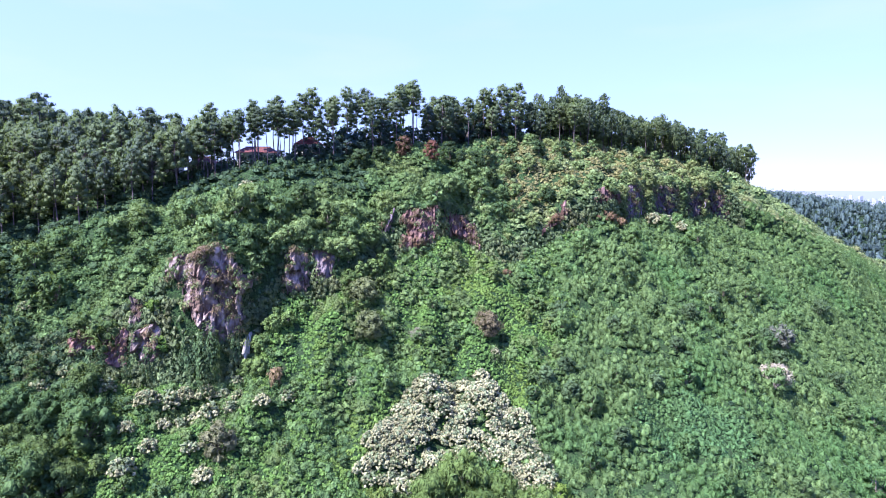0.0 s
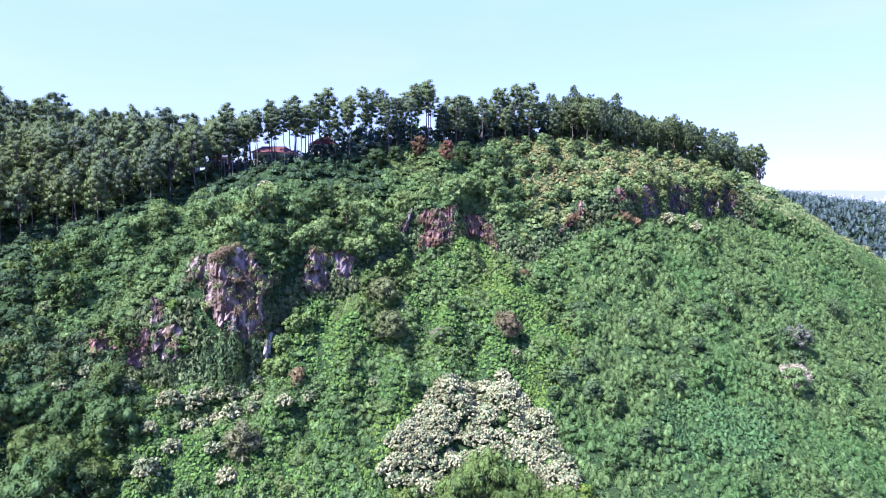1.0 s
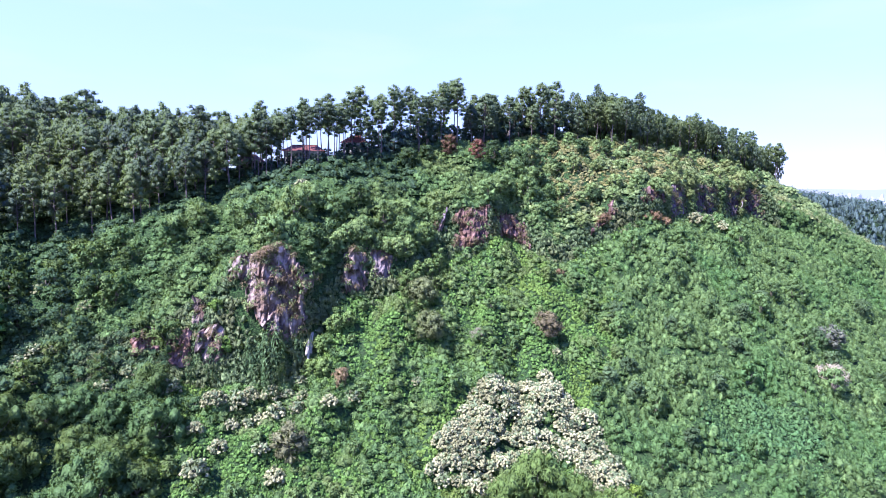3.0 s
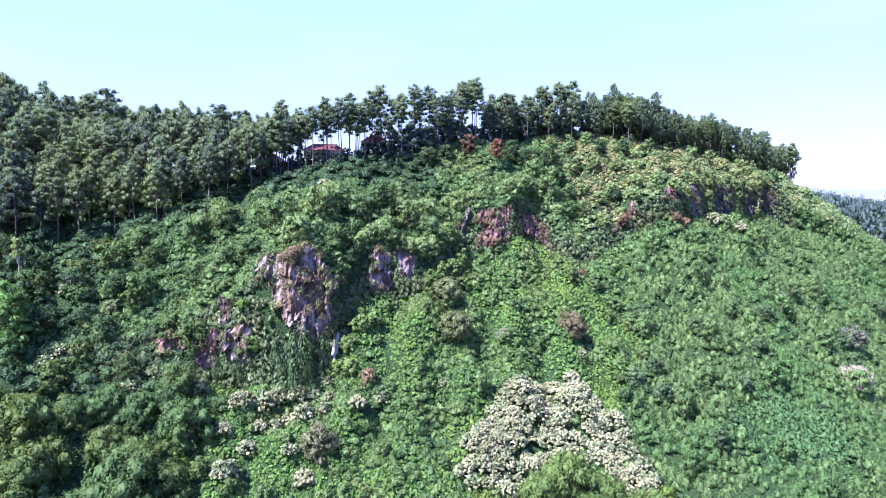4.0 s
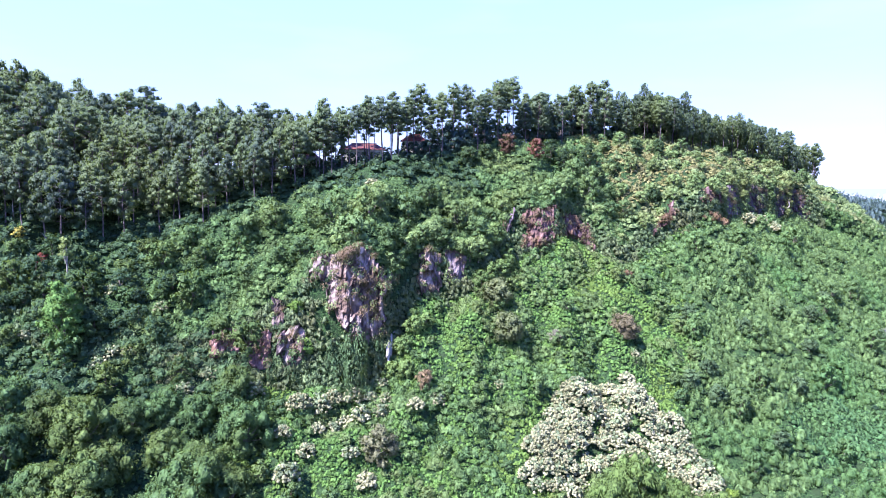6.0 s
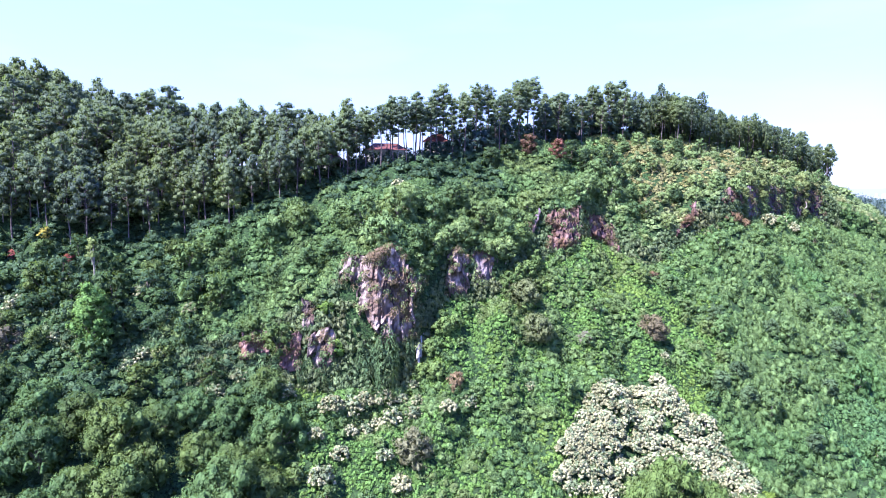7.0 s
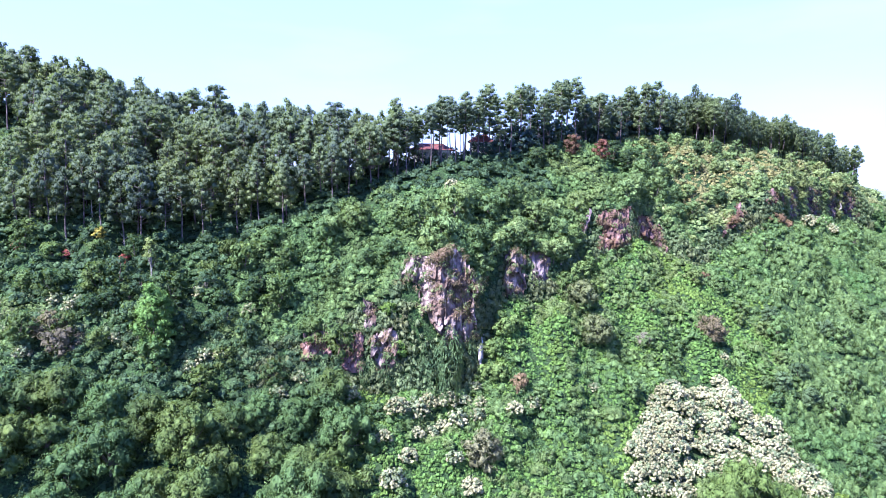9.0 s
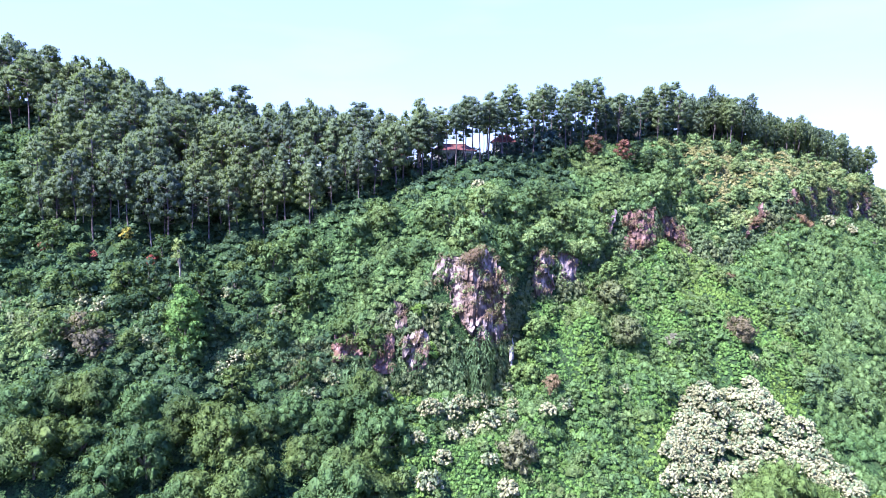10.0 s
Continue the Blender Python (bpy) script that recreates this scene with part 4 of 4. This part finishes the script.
for k, (x, y, h, w) in enumerate(((58, 220.5, 3.2, 4.2), (63, 224.5, 3.0, 3.4), (38, 211.5, 3.0, 3.2), (-7, 191, 3.4, 2.6), (19, 190, 2.6, 2.2))):
    single("withered_bush", "withered red-brown bush hanging over the rock", "bush", x, y, h, w, 11, 110, (0.55, 0.26), (0.085, 0.055, 0.032), (0.17, 0.115, 0.065), 0.6, 0.1, sink=0.6, seed=560 + k)

for k, (x, y) in enumerate(((-171, 168), (-157.4, 166.8), (-142, 165.6))):
    single("red_shrub", "small red-leaved shrub at the foot of the pines", "shrub", x, y, 3.2, 1.5, 9, 90, (0.5, 0.3), (0.12, 0.035, 0.03), (0.24, 0.075, 0.06), seed=570 + k)
single("yellow_shrub", "yellow-leaved shrub at the foot of the pines", "shrub", -150, 168.7, 3.4, 1.6, 9, 90, (0.5, 0.3), (0.19, 0.17, 0.03), (0.32, 0.29, 0.06), seed=574)
single("slim_tree", "slim pale-trunked tree with a light green crown", "tree", -134, 162.3, 11, 2.0, 12, 90, (0.5, 0.3), (0.09, 0.13, 0.04), (0.17, 0.22, 0.07), 0.3, 0.55, sink=0.3, seed=575, bark=M_PALE_BARK)
# added dark-leaved trees in place of shadowed gaps in the slope thicket
for k, (x, y, h, w) in enumerate(((32.5, 160.7, 5, 2.6), (42.8, 143.3, 5.5, 2.4), (75.9, 188.3, 6, 3.0), (56, 159.2, 5, 2.4), (144.8, 235.3, 8, 3.6), (126.6, 194.7, 7, 3.2), (33, 155.6, 5, 2.6), (34.2, 179.3, 6, 3.0), (27, 158, 5, 2.6), (103.5, 195, 7, 3.2), (105, 190, 6, 2.8), (66, 172, 5, 2.2), (90, 205, 6, 2.6), (49, 176, 5, 2.3))):
    single("dark_slope_tree", "small tree coloured dark to stand in for a shadow pocket in the thicket", "tree", x, y, h, w, 14, 110, (0.55, 0.34), (0.034, 0.062, 0.028), (0.075, 0.120, 0.052), seed=580 + k)


def snag(x, y, h, seed):
    """A dead standing stem with a few broken limbs."""
    g = np.random.default_rng(seed)
    runs = [([(0, 0, -0.5), (0.15, 0.1, h * 0.5), (0.3, 0, h)], [0.17, 0.12, 0.03])]
    for _ in range(5):
        z, a, r = h * g.uniform(0.4, 0.85), g.uniform(0, 6.28), g.uniform(0.8, 1.8)
        runs.append(([(0.2, 0.05, z), (0.2 + r * math.cos(a), r * math.sin(a), z + r * 0.7)], [0.06, 0.015]))
    v, f = tubes(runs, 5)
    ob = new("dead_snag", mesh_np("dead_snag", v, f, M_PALE_BARK, smooth=True))
    tagged(ob, "pale bare dead stem with broken limbs", "dead tree", "snags at the wood's edge")
    stand(ob, x, y, 0.2, seed * 50 % 360)


for k, (x, y, h) in enumerate(((-161.8, 170.3, 7), (-166, 171, 6), (-153, 171.5, 8), (-145, 172, 6.5))):
    snag(x, y, h, 620 + k)

for k, (x, y, h, w) in enumerate(((-49.5, 154.5, 5, 2.4), (-47, 157.5, 5, 2.5), (-44.5, 160.5, 5, 2.6), (-46, 153.5, 4.5, 2.4), (-41.5, 163, 4, 2.2), (-49, 159.5, 4, 2.0), (-45, 164.5, 3.5, 2.0), (-26, 173, 7, 2.8), (-23.5, 175, 7.5, 2.8), (-20.5, 178.5, 7.5, 2.8), (-17.5, 181.5, 7, 2.6), (-22, 170.5, 6, 2.6), (-21.5, 184.5, 7, 2.8), (-18.5, 185.8, 7, 2.6), (-25, 179.5, 7.5, 2.8))):
    single("recess_tree", "leafy green small tree in the recess between cliffs", "tree", x, y, h, w, 16, 120, (0.5, 0.34), (0.05, 0.095, 0.03), (0.125, 0.19, 0.055), seed=640 + k)

# ---- shrubs that lean out over the cliff heads, and green ribs between the bays ----
OVERHANG = kinds_of(4, 680, "overhanging_shrub", "dense olive-green shrub leaning out over a cliff head", "shrub", "shrubs of the cliff heads", (4.4, 5.0, 3.8, 4.6), (2.6, 3.0, 2.3, 2.7), 13, 150, (0.42, 0.28), M_UPLEAF, 0.6, 0.05)
g8 = np.random.default_rng(41)
lean_used = set()


def lean_out(x, v, ahead, size):
    k = int(g8.integers(4))
    ob = copy_thing(OVERHANG[k], Matrix()) if k in lean_used else OVERHANG[k]
    lean_used.add(k)
    p = ground_at(x, v)
    stand(ob, p.x, p.y - ahead, 0.8, g8.uniform(0, 360), size * g8.uniform(0.85, 1.15), p.z)


for x in np.arange(66, 124, 5.3):
    lean_out(float(x), 4.07, 0.5, 0.8)
for x in (79, 79.6, 98.8, 100.2, 113, 114, 66):
    for v in (3.15, 3.4, 3.65, 3.9):
        lean_out(x + float(g8.uniform(-0.8, 0.8)), v, 0.8, 0.72)
for x in (-50.5, -48.5, -46.5):
    lean_out(x, 4.12, 2.2, 1.15)
for x in (-44.5, -42.5, -40, -37.5, -35, -32, -29.5, -27):
    lean_out(x, 4.08, 1.4, 0.95)
for x in (13, -21.5, -18):
    lean_out(x, 4.05, 0.8, 0.75)

# ---- hanging creepers on the cliff foot ----


def creeper(x, y, z, R, tall, n, seed):
    g = np.random.default_rng(seed)
    C = np.array([[0.0, 0.0, -tall * 0.15]])
    P, N, D, idx = domes(C, np.array([R]), np.array([n]), 0.4, 0.9, -0.85, 0.25, tall / R / 1.4, g)
    s = g.uniform(0.7, 1.3, n)
    v, f = leaf_sprays(P, N, D, 0.85 * s, 0.34 * s)
    ob = new("hanging_creeper", mesh_np("hanging_creeper", v, f, foliage("creeper_leaf", (0.038, 0.074, 0.030), (0.078, 0.132, 0.050), (0.08, 0.13, 0.045), 0.2)))
    ob.matrix_basis = pose(x, y, z)
    return tagged(ob, "curtain of dark green creepers hanging down the cliff", "creeper", "creepers on the cliff")


for k, (x, y, z, R, tall, n) in enumerate(((-58.5, 152.8, 18, 3.8, 13, 3000), (-64, 153, 17, 2.6, 11, 1500), (-52.8, 156.5, 17, 2.0, 10, 1100), (-72, 153.5, 17, 3.0, 9, 1500), (-79, 154, 15, 2.6, 7, 1200), (-90, 154, 15, 3.4, 7, 1400))):
    creeper(x, y, z, R, tall, n, 600 + k)

# ---- rock faces ----


def rock_block(seed):
    """One jointed block: a bevelled, skewed prism."""
    g = np.random.default_rng(seed)
    bm = bmesh.new()
    n = int(g.choice([3, 4, 4, 5]))
    lower, upper = [], []
    for i in range(n):
        a = 6.283 * (i + g.uniform(-0.25, 0.25)) / n
        r = g.uniform(0.38, 0.62)
        lower.append(bm.verts.new((r * math.cos(a), r * math.sin(a), -0.5 + g.uniform(-0.12, 0.12))))
        r *= g.uniform(0.5, 1.05)
        upper.append(bm.verts.new((r * math.cos(a), r * math.sin(a), 0.5 + 0.3 * math.sin(a + seed) + g.uniform(-0.12, 0.12))))
    bm.faces.new(lower[::-1])
    bm.faces.new(upper)
    for i in range(n):
        bm.faces.new((lower[i], lower[(i + 1) % n], upper[(i + 1) % n], upper[i]))
    bmesh.ops.bevel(bm, geom=bm.edges[:], offset=0.05, segments=1, affect="EDGES")
    me = bpy.data.meshes.new("rock_block")
    bm.to_mesh(me)
    bm.free()
    return me


def with_mat(me, mat):
    me = me.copy()
    me.materials.append(mat)
    return me


BLOCKS = {mat: [with_mat(rock_block(700 + k), mat) for k in range(12)] for mat in (M_ROCK, M_ROCK_RED, M_ROCK_SHADE, M_ROCK_PALE)}


LEDGES = []


def rock_face(label, area, out, mat, seed, taper=0.0, block=1.7, rib=0.0):
    """A weathered face: a rough wall of rock with jointed blocks and columns standing out of it."""
    x0, x1, v0, v1 = area
    g = np.random.default_rng(seed)
    tall = (ground_at((x0 + x1) / 2, v1) - ground_at((x0 + x1) / 2, v0)).length
    wide = x1 - x0
    root = tagged(new("rock_face"), label, "rock", "rock faces of the cliff")
    root.matrix_basis = Matrix.Translation(ground_at((x0 + x1) / 2, v0))
    inv = root.matrix_basis.inverted()
    ns, nh = max(int(wide / 0.2), 10), max(int(tall / 0.2), 10)
    S, Hh = np.meshgrid(np.linspace(0, 1, ns), np.linspace(0, 1, nh))
    px, ph = S * wide, Hh * tall
    depth = np.zeros_like(S)
    for size, gain in ((4.5, 0.7), (2.4, 0.75), (1.3, 0.48), (0.7, 0.14)):
        n = max(int(wide * tall / (size * size * 1.3)), 4)
        sx, sh, turn, off = g.uniform(0, wide, n), g.uniform(0, tall, n), g.uniform(-0.3, 0.3, n), g.uniform(-1, 1, n)
        t1, t2 = g.normal(0.1, 0.9, n), g.normal(-0.5, 0.7, n)
        near, step = np.full(S.shape, 1e9), np.zeros_like(S)
        for k in range(n):
            dx, dh = (px - sx[k]) / size, (ph - sh[k]) / (size * 2.0)
            a, b = dx * math.cos(turn[k]) + dh * math.sin(turn[k]), dh * math.cos(turn[k]) - dx * math.sin(turn[k])
            d = np.maximum(np.abs(a), np.abs(b)) + 0.4 * (np.abs(a) + np.abs(b))
            closer = d < near
            near = np.where(closer, d, near)
            step = np.where(closer, off[k] + t1[k] * a + t2[k] * b, step)
        depth = depth + gain * step
        ragged = gain * step if size == 2.4 else ragged if size < 2.4 else 0
    # a buttress down the middle, with its wings set back
    depth = depth + rib * (np.exp(-((S - 0.53 + 0.04 * Hh) / 0.14) ** 2) - 0.45 + 0.5 * np.exp(-((S - 0.86) / 0.06) ** 2))
    half = 0.5 - taper * 0.42 * (1 - Hh) - 0.05 * np.sin(Hh * 9 + seed)
    rim = np.minimum(np.minimum(half - np.abs(S - 0.5 - 0.06 * rib * (1 - Hh)), 0.5) * wide, (1 - 0.22 * (2 * S - 1) ** 2 - Hh) * tall)
    rim = rim + 0.9 * ragged
    depth = np.maximum(depth + out, 0.3) * np.clip((rim + 0.4) / 0.8, 0, 1) + np.clip(rim, -2, 0) * 1.2 - 0.1
    depth = depth * np.clip(Hh / 0.22 + 0.1, 0, 1)
    pts = np.array([[ground_at(x0 + S[r, c] * wide, v0 + Hh[r, c] * (v1 - v0)) for c in range(ns)] for r in range(nh)])
    pad = np.pad(depth, 1, mode="edge")
    depth = 0.6 * depth + 0.1 * (pad[:-2, 1:-1] + pad[2:, 1:-1] + pad[1:-1, :-2] + pad[1:-1, 2:])
    pts[..., 1] -= depth
    for r, c in zip(g.integers(2, nh - 1, int(wide * tall * 0.8)), g.integers(1, ns - 1, int(wide * tall * 0.8))):
        if rim[r, c] > 0.1 and g.random() < (0.2 + 0.65 * Hh[r, c] ** 2 if depth[r, c] > out else 0.2):
            LEDGES.append((pts[r, c], g.random() < 0.35 + 0.4 * Hh[r, c]))
        elif -1.5 < rim[r, c] < 0.1 and g.random() < 0.7:
            LEDGES.append((pts[r, c] - np.array([0, 0.5, 0]), g.random() < (0.8 if rib > 2 and Hh[r, c] > 0.65 else 0.3)))
    if rib > 2:
        # a dry grassy cap and bank on the buttress, green plants on its wings
        for a, b, lo, hi, n, dry in ((0.38, 0.60, 0.86, 1.0, 40, True), (0.64, 0.80, 0.30, 0.75, 34, True), (0.04, 0.26, 0.55, 0.95, 16, False), (0.84, 0.98, 0.5, 0.95, 18, False)):
            for _ in range(n):
                r, c = int(g.uniform(lo, hi) * (nh - 1)), int(g.uniform(a, b) * (ns - 1))
                LEDGES.append((pts[r, c] - np.array([0, 0.3, 0]), dry))
    pts = pts - np.array(root.matrix_basis.translation)
    q = np.arange(ns * nh).reshape(nh, ns)
    f = np.stack([q[:-1, :-1], q[:-1, 1:], q[1:, 1:], q[1:, :-1]], -1).reshape(-1, 4)
    wall = new("rock_wall", mesh_np("rock_wall", pts.reshape(-1, 3), f, mat))
    wall.parent = root
    s = 0.4
    while s < wide - 0.4:
        w = block * g.uniform(0.5, 1.25)
        h = g.uniform(0, 1.5)
        lean = g.uniform(-0.35, 0.5)
        while h < tall - 0.3:
            seg = block * g.uniform(0.6, 1.7)
            u, t = (s + w / 2) / wide, (h + seg / 2) / tall
            half = 0.5 - taper * 0.5 * (1 - t) - 0.08 * math.sin(t * 9 + seed)
            if abs(u - 0.5) < half and 0 < t < 1 - 0.12 * abs(math.sin(u * 7 + seed)) and g.random() < 0.07:
                p = ground_at(x0 + u * wide, v0 + t * (v1 - v0)) + Vector((0, -(out * 0.6 + 0.3 * lean + g.uniform(-0.6, 0.0)), 0))
                b = new("rock_block", BLOCKS[mat][int(g.integers(12))])
                b.parent = root
                turn = Euler((radians(g.uniform(-26, 14)), radians(g.uniform(-20, 20)), g.uniform(0, 6.28)))
                b.matrix_basis = inv @ Matrix.Translation(p) @ turn.to_matrix().to_4x4() @ Matrix.Diagonal((w * g.uniform(0.7, 1.2), w * g.uniform(0.7, 1.1), seg * g.uniform(0.7, 1.2), 1))
            h += seg
        s += w * 0.85
    return root


rock_face("tall pinkish-grey jointed rock face with bright ledges", ROCKS[0], 1.8, M_ROCK, 21, 0.95, 1.9, 3.0)
rock_face("grey-purple rock face half hidden by shrubs", ROCKS[1], 1.2, M_ROCK, 27, 0.5, 1.7, 1.2)
rock_face("reddish rock face hung with dry grass", ROCKS[2], 1.4, M_ROCK_RED, 3, 0.4, 1.7, 1.0)
rock_face("grey-brown rock face in the hillside hollow", ROCKS[3], 1.2, M_ROCK_RED, 4, 0.2, 1.7, 0.6)
rock_face("small dark purple-grey rock face", ROCKS[4], 0.5, M_ROCK_SHADE, 5, 0.3)
rock_face("small red-brown rock outcrop", ROCKS[5], 0.9, M_ROCK_RED, 6, 0.1)
rock_face("low red-brown rock outcrop on the upper slope", ROCKS[6], 0.9, M_ROCK_RED, 7)
rock_face("rock cliff coloured dark for shade under overhanging shrubs", ROCKS[7], 0.0, M_ROCK_SHADE, 8)
rock_face("columned rock cliff coloured dark for shade under shrubs", ROCKS[8], 0.0, M_ROCK_SHADE, 9)
rock_face("grey rock cliff with a pale block", ROCKS[9], 0.0, M_ROCK_SHADE, 10)
rock_face("reddish broken rock at the cliff foot", ROCKS[10], 1.9, M_ROCK_RED, 11, 0.2)
rock_face("reddish rock rib at the cliff foot", ROCKS[11], 1.7, M_ROCK_RED, 12, 0.2, 1.4)
rock_face("grey rock rib at the cliff foot", ROCKS[12], 1.6, M_ROCK, 13, 0.2, 1.4)
rock_face("narrow pale rock streak", ROCKS[13], 1.2, M_ROCK_PALE, 14, 0.1, 1.1)
rock_face("small grey rock step in the bushes", ROCKS[14], 0.8, M_ROCK, 15, 0.1, 1.2)
rock_face("rock wall coloured purple-grey for shade beside a leafy recess", ROCKS[15], 0.2, M_ROCK_SHADE, 36, 0.3, 1.2)

rock_face("pale block standing in the dark cliff", ROCKS[16], 1.4, M_ROCK_PALE, 17, 0.1, 1.2)

# ---- tufts and small plants on the ledges ----
for name, label, dry, mat, leaf in (("ledge_tufts", "dry red-brown grass tufts on the rock ledges", True, M_DRYTUFT, (0.5, 0.2)), ("ledge_plants", "grey-green small plants rooted in the rock faces", False, M_OLIVE, (0.42, 0.28))):
    C = np.array([p for p, d in LEDGES if d == dry])
    R = rng.uniform(0.45, 1.25, len(C))
    P, N, D, idx = domes(C - np.array([0, 0.15, 0]), R, (70 * R).astype(int) + 14, 0.4, 0.6, -0.5, 0.25, 1.0)
    q = rng.uniform(0.7, 1.3, len(P))
    lv, lf = leaf_sprays(P, N, D, leaf[0] * q, leaf[1] * q)
    tagged(new(name, mesh_np(name, lv, lf, mat, rng.random(len(C))[idx])), label, "small plants", kind="stuff")

# ---- red-roofed houses behind the ridge pines ----
M_ROOF = solid("red_roof_tiles", (0.075, 0.028, 0.026), (0.125, 0.044, 0.040), 0.9, 0.7, 0.3)
M_WALL = solid("cream_wall", (0.34, 0.33, 0.28), (0.46, 0.45, 0.40), 0.5, 0.85, 0.1)
M_GLASS = solid("dark_window_glass", (0.03, 0.035, 0.04), (0.06, 0.065, 0.07), 0.5, 0.15)


def boxes(parts):
    bm = bmesh.new()
    for (x, y, z), (sx, sy, sz) in parts:
        bmesh.ops.create_cube(bm, size=1.0, matrix=Matrix.Translation((x, y, z)) @ Matrix.Diagonal((sx, sy, sz, 1)))
    return bm


def part(name, bm, mat, parent, label="", bevel=0.0):
    if bevel:
        bmesh.ops.bevel(bm, geom=bm.edges[:], offset=bevel, segments=1, affect="EDGES")
    me = bpy.data.meshes.new(name)
    bm.to_mesh(me)
    bm.free()
    me.materials.append(mat)
    ob = new(name, me)
    ob.parent = parent
    return tagged(ob, label)


def house(label, x, y, w, d, wall_h, roof_h, turn, rise):
    root = tagged(new("house"), label, "house", "houses behind the pines")
    part("wall", boxes([((0, 0, wall_h / 2 - 2.5), (w, d, wall_h + 5))]), M_WALL, root, "", 0.05)
    bm = bmesh.new()
    e = 0.8
    pts = [bm.verts.new(p) for p in ((-w / 2 - e, -d / 2 - e, wall_h - 0.1), (w / 2 + e, -d / 2 - e, wall_h - 0.1), (w / 2 + e, d / 2 + e, wall_h - 0.1), (-w / 2 - e, d / 2 + e, wall_h - 0.1), (-w / 2 + d * 0.35, 0, wall_h + roof_h), (w / 2 - d * 0.35, 0, wall_h + roof_h))]
    for idx in ((0, 1, 5, 4), (2, 3, 4, 5), (3, 0, 4), (1, 2, 5), (3, 2, 1, 0)):
        bm.faces.new([pts[i] for i in idx])
    roof = part("roof", bm, M_ROOF, root, "red tiled hipped roof")
    part("ridge_cap", boxes([((0, 0, wall_h + roof_h + 0.05), (w - d * 0.7 + 0.4, 0.3, 0.22))]), M_ROOF, roof)
    n = max(int(w / 3), 2)
    for i in range(n):
        xx = -w / 2 + w * (i + 0.5) / n
        win = part("window", boxes([((xx, -d / 2 - 0.03, wall_h * 0.55), (1.2, 0.08, 1.3))]), M_GLASS, root)
        part("window_frame", boxes([((xx, -d / 2 - 0.06, wall_h * 0.55 + s * 0.7), (1.4, 0.1, 0.1)) for s in (-1, 1)] + [((xx + s * 0.65, -d / 2 - 0.06, wall_h * 0.55), (0.1, 0.1, 1.3)) for s in (-1, 1)]), M_WALL, win)
    stand(root, x, y, -rise, turn)


house("long low house with a red tiled roof behind pines", -98, 215, 14, 8, 3.4, 3.0, 6, 0.2)
house("small house with a red tiled roof behind pines", -82, 214, 8, 6, 3.2, 2.6, -4, -0.6)
house("house with a bright red hipped roof behind pines", -63.5, 214, 13, 7, 3.4, 2.0, 3, 0.3)
house("house with cream walls and a red tiled roof", -46.5, 216, 7.5, 6, 3.6, 2.4, -8, 1.7)

# ---- far hill wood and the hazy distance ----
FAR_SPOTS = []
g6 = np.random.default_rng(77)
for _ in range(1900):
    y = 400 + 300 * g6.random() ** 0.8
    x = y * g6.uniform(0.50, 0.80)
    FAR_SPOTS.append((x, y, float(far_hill(np.array(x), np.array(y))), g6.uniform(2.6, 5.6)))
C = np.array([(x, y, z + 4 + r) for x, y, z, r in FAR_SPOTS])
R = np.array([r for *_, r in FAR_SPOTS])
P, N, D, idx = domes(C, R, np.full(len(C), 30), 0.6, 0.2, -0.6, 0.3, 1.3, g6)
s = g6.uniform(0.7, 1.3, len(P))
lv, lf = leaf_sprays(P, N, D, 1.5 * s, 1.0 * s)
v2, f2, idx2 = leaf_mass(C, R * 0.85, 1.3, -0.7, 0.3, 2, 6)
lv, lf, idx = np.concatenate([lv, v2]), np.concatenate([lf, f2 + len(lv)]), np.concatenate([idx, idx2])
tagged(new("far_wood", mesh_np("far_wood", lv, lf, M_FARLEAF_HAZED, g6.random(len(C))[idx])), "far hillside wood with blue-green haze put into its leaf colour", "wood", kind="stuff")

# self-lit ring that stands in for bright haze at the horizon
m_haze, nd, lk, out = mat_new("glowing_distance_haze")
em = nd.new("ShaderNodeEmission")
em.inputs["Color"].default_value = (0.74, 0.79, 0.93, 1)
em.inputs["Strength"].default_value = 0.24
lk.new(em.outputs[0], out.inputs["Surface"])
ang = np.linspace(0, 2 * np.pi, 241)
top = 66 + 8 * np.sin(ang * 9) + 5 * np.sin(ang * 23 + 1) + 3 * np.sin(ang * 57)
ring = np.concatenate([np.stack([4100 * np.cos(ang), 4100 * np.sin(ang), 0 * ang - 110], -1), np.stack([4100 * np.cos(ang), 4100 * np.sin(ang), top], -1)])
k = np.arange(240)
tagged(new("backdrop", mesh_np("backdrop", ring, np.stack([k, k + 1, k + 242, k + 241], -1), m_haze)), "glowing ring standing in for pale haze along the horizon", "distance", kind="structure")

# ---- the far town ----
g7 = np.random.default_rng(88)
M_TOWN = solid("far_town_walls", (0.24, 0.25, 0.28), (0.34, 0.35, 0.38), 0.01, 0.9)
for _ in range(160):
    y = g7.uniform(2300, 3500)
    x = y * g7.uniform(0.58, 0.88)
    w, d, h = g7.uniform(9, 26), g7.uniform(9, 22), 8 + 34 * g7.random() ** 2.5
    z = float(np.interp(y, [1300, 4600], [-40, 30]))
    me = bpy.data.meshes.new("far_building")
    bm = boxes([((0, 0, h / 2 - 2), (w, d, h + 4)), ((w * 0.1, 0, h + 1.5), (w * 0.5, d * 0.5, 3.0))])
    bm.to_mesh(me)
    bm.free()
    me.materials.append(M_TOWN)
    ob = new("far_building", me)
    ob.matrix_basis = pose(x, y, z, 0, 0, g7.uniform(0, 90))
    tagged(ob, "pale box-shaped building in the far hazy town", "building", "buildings of the far town")
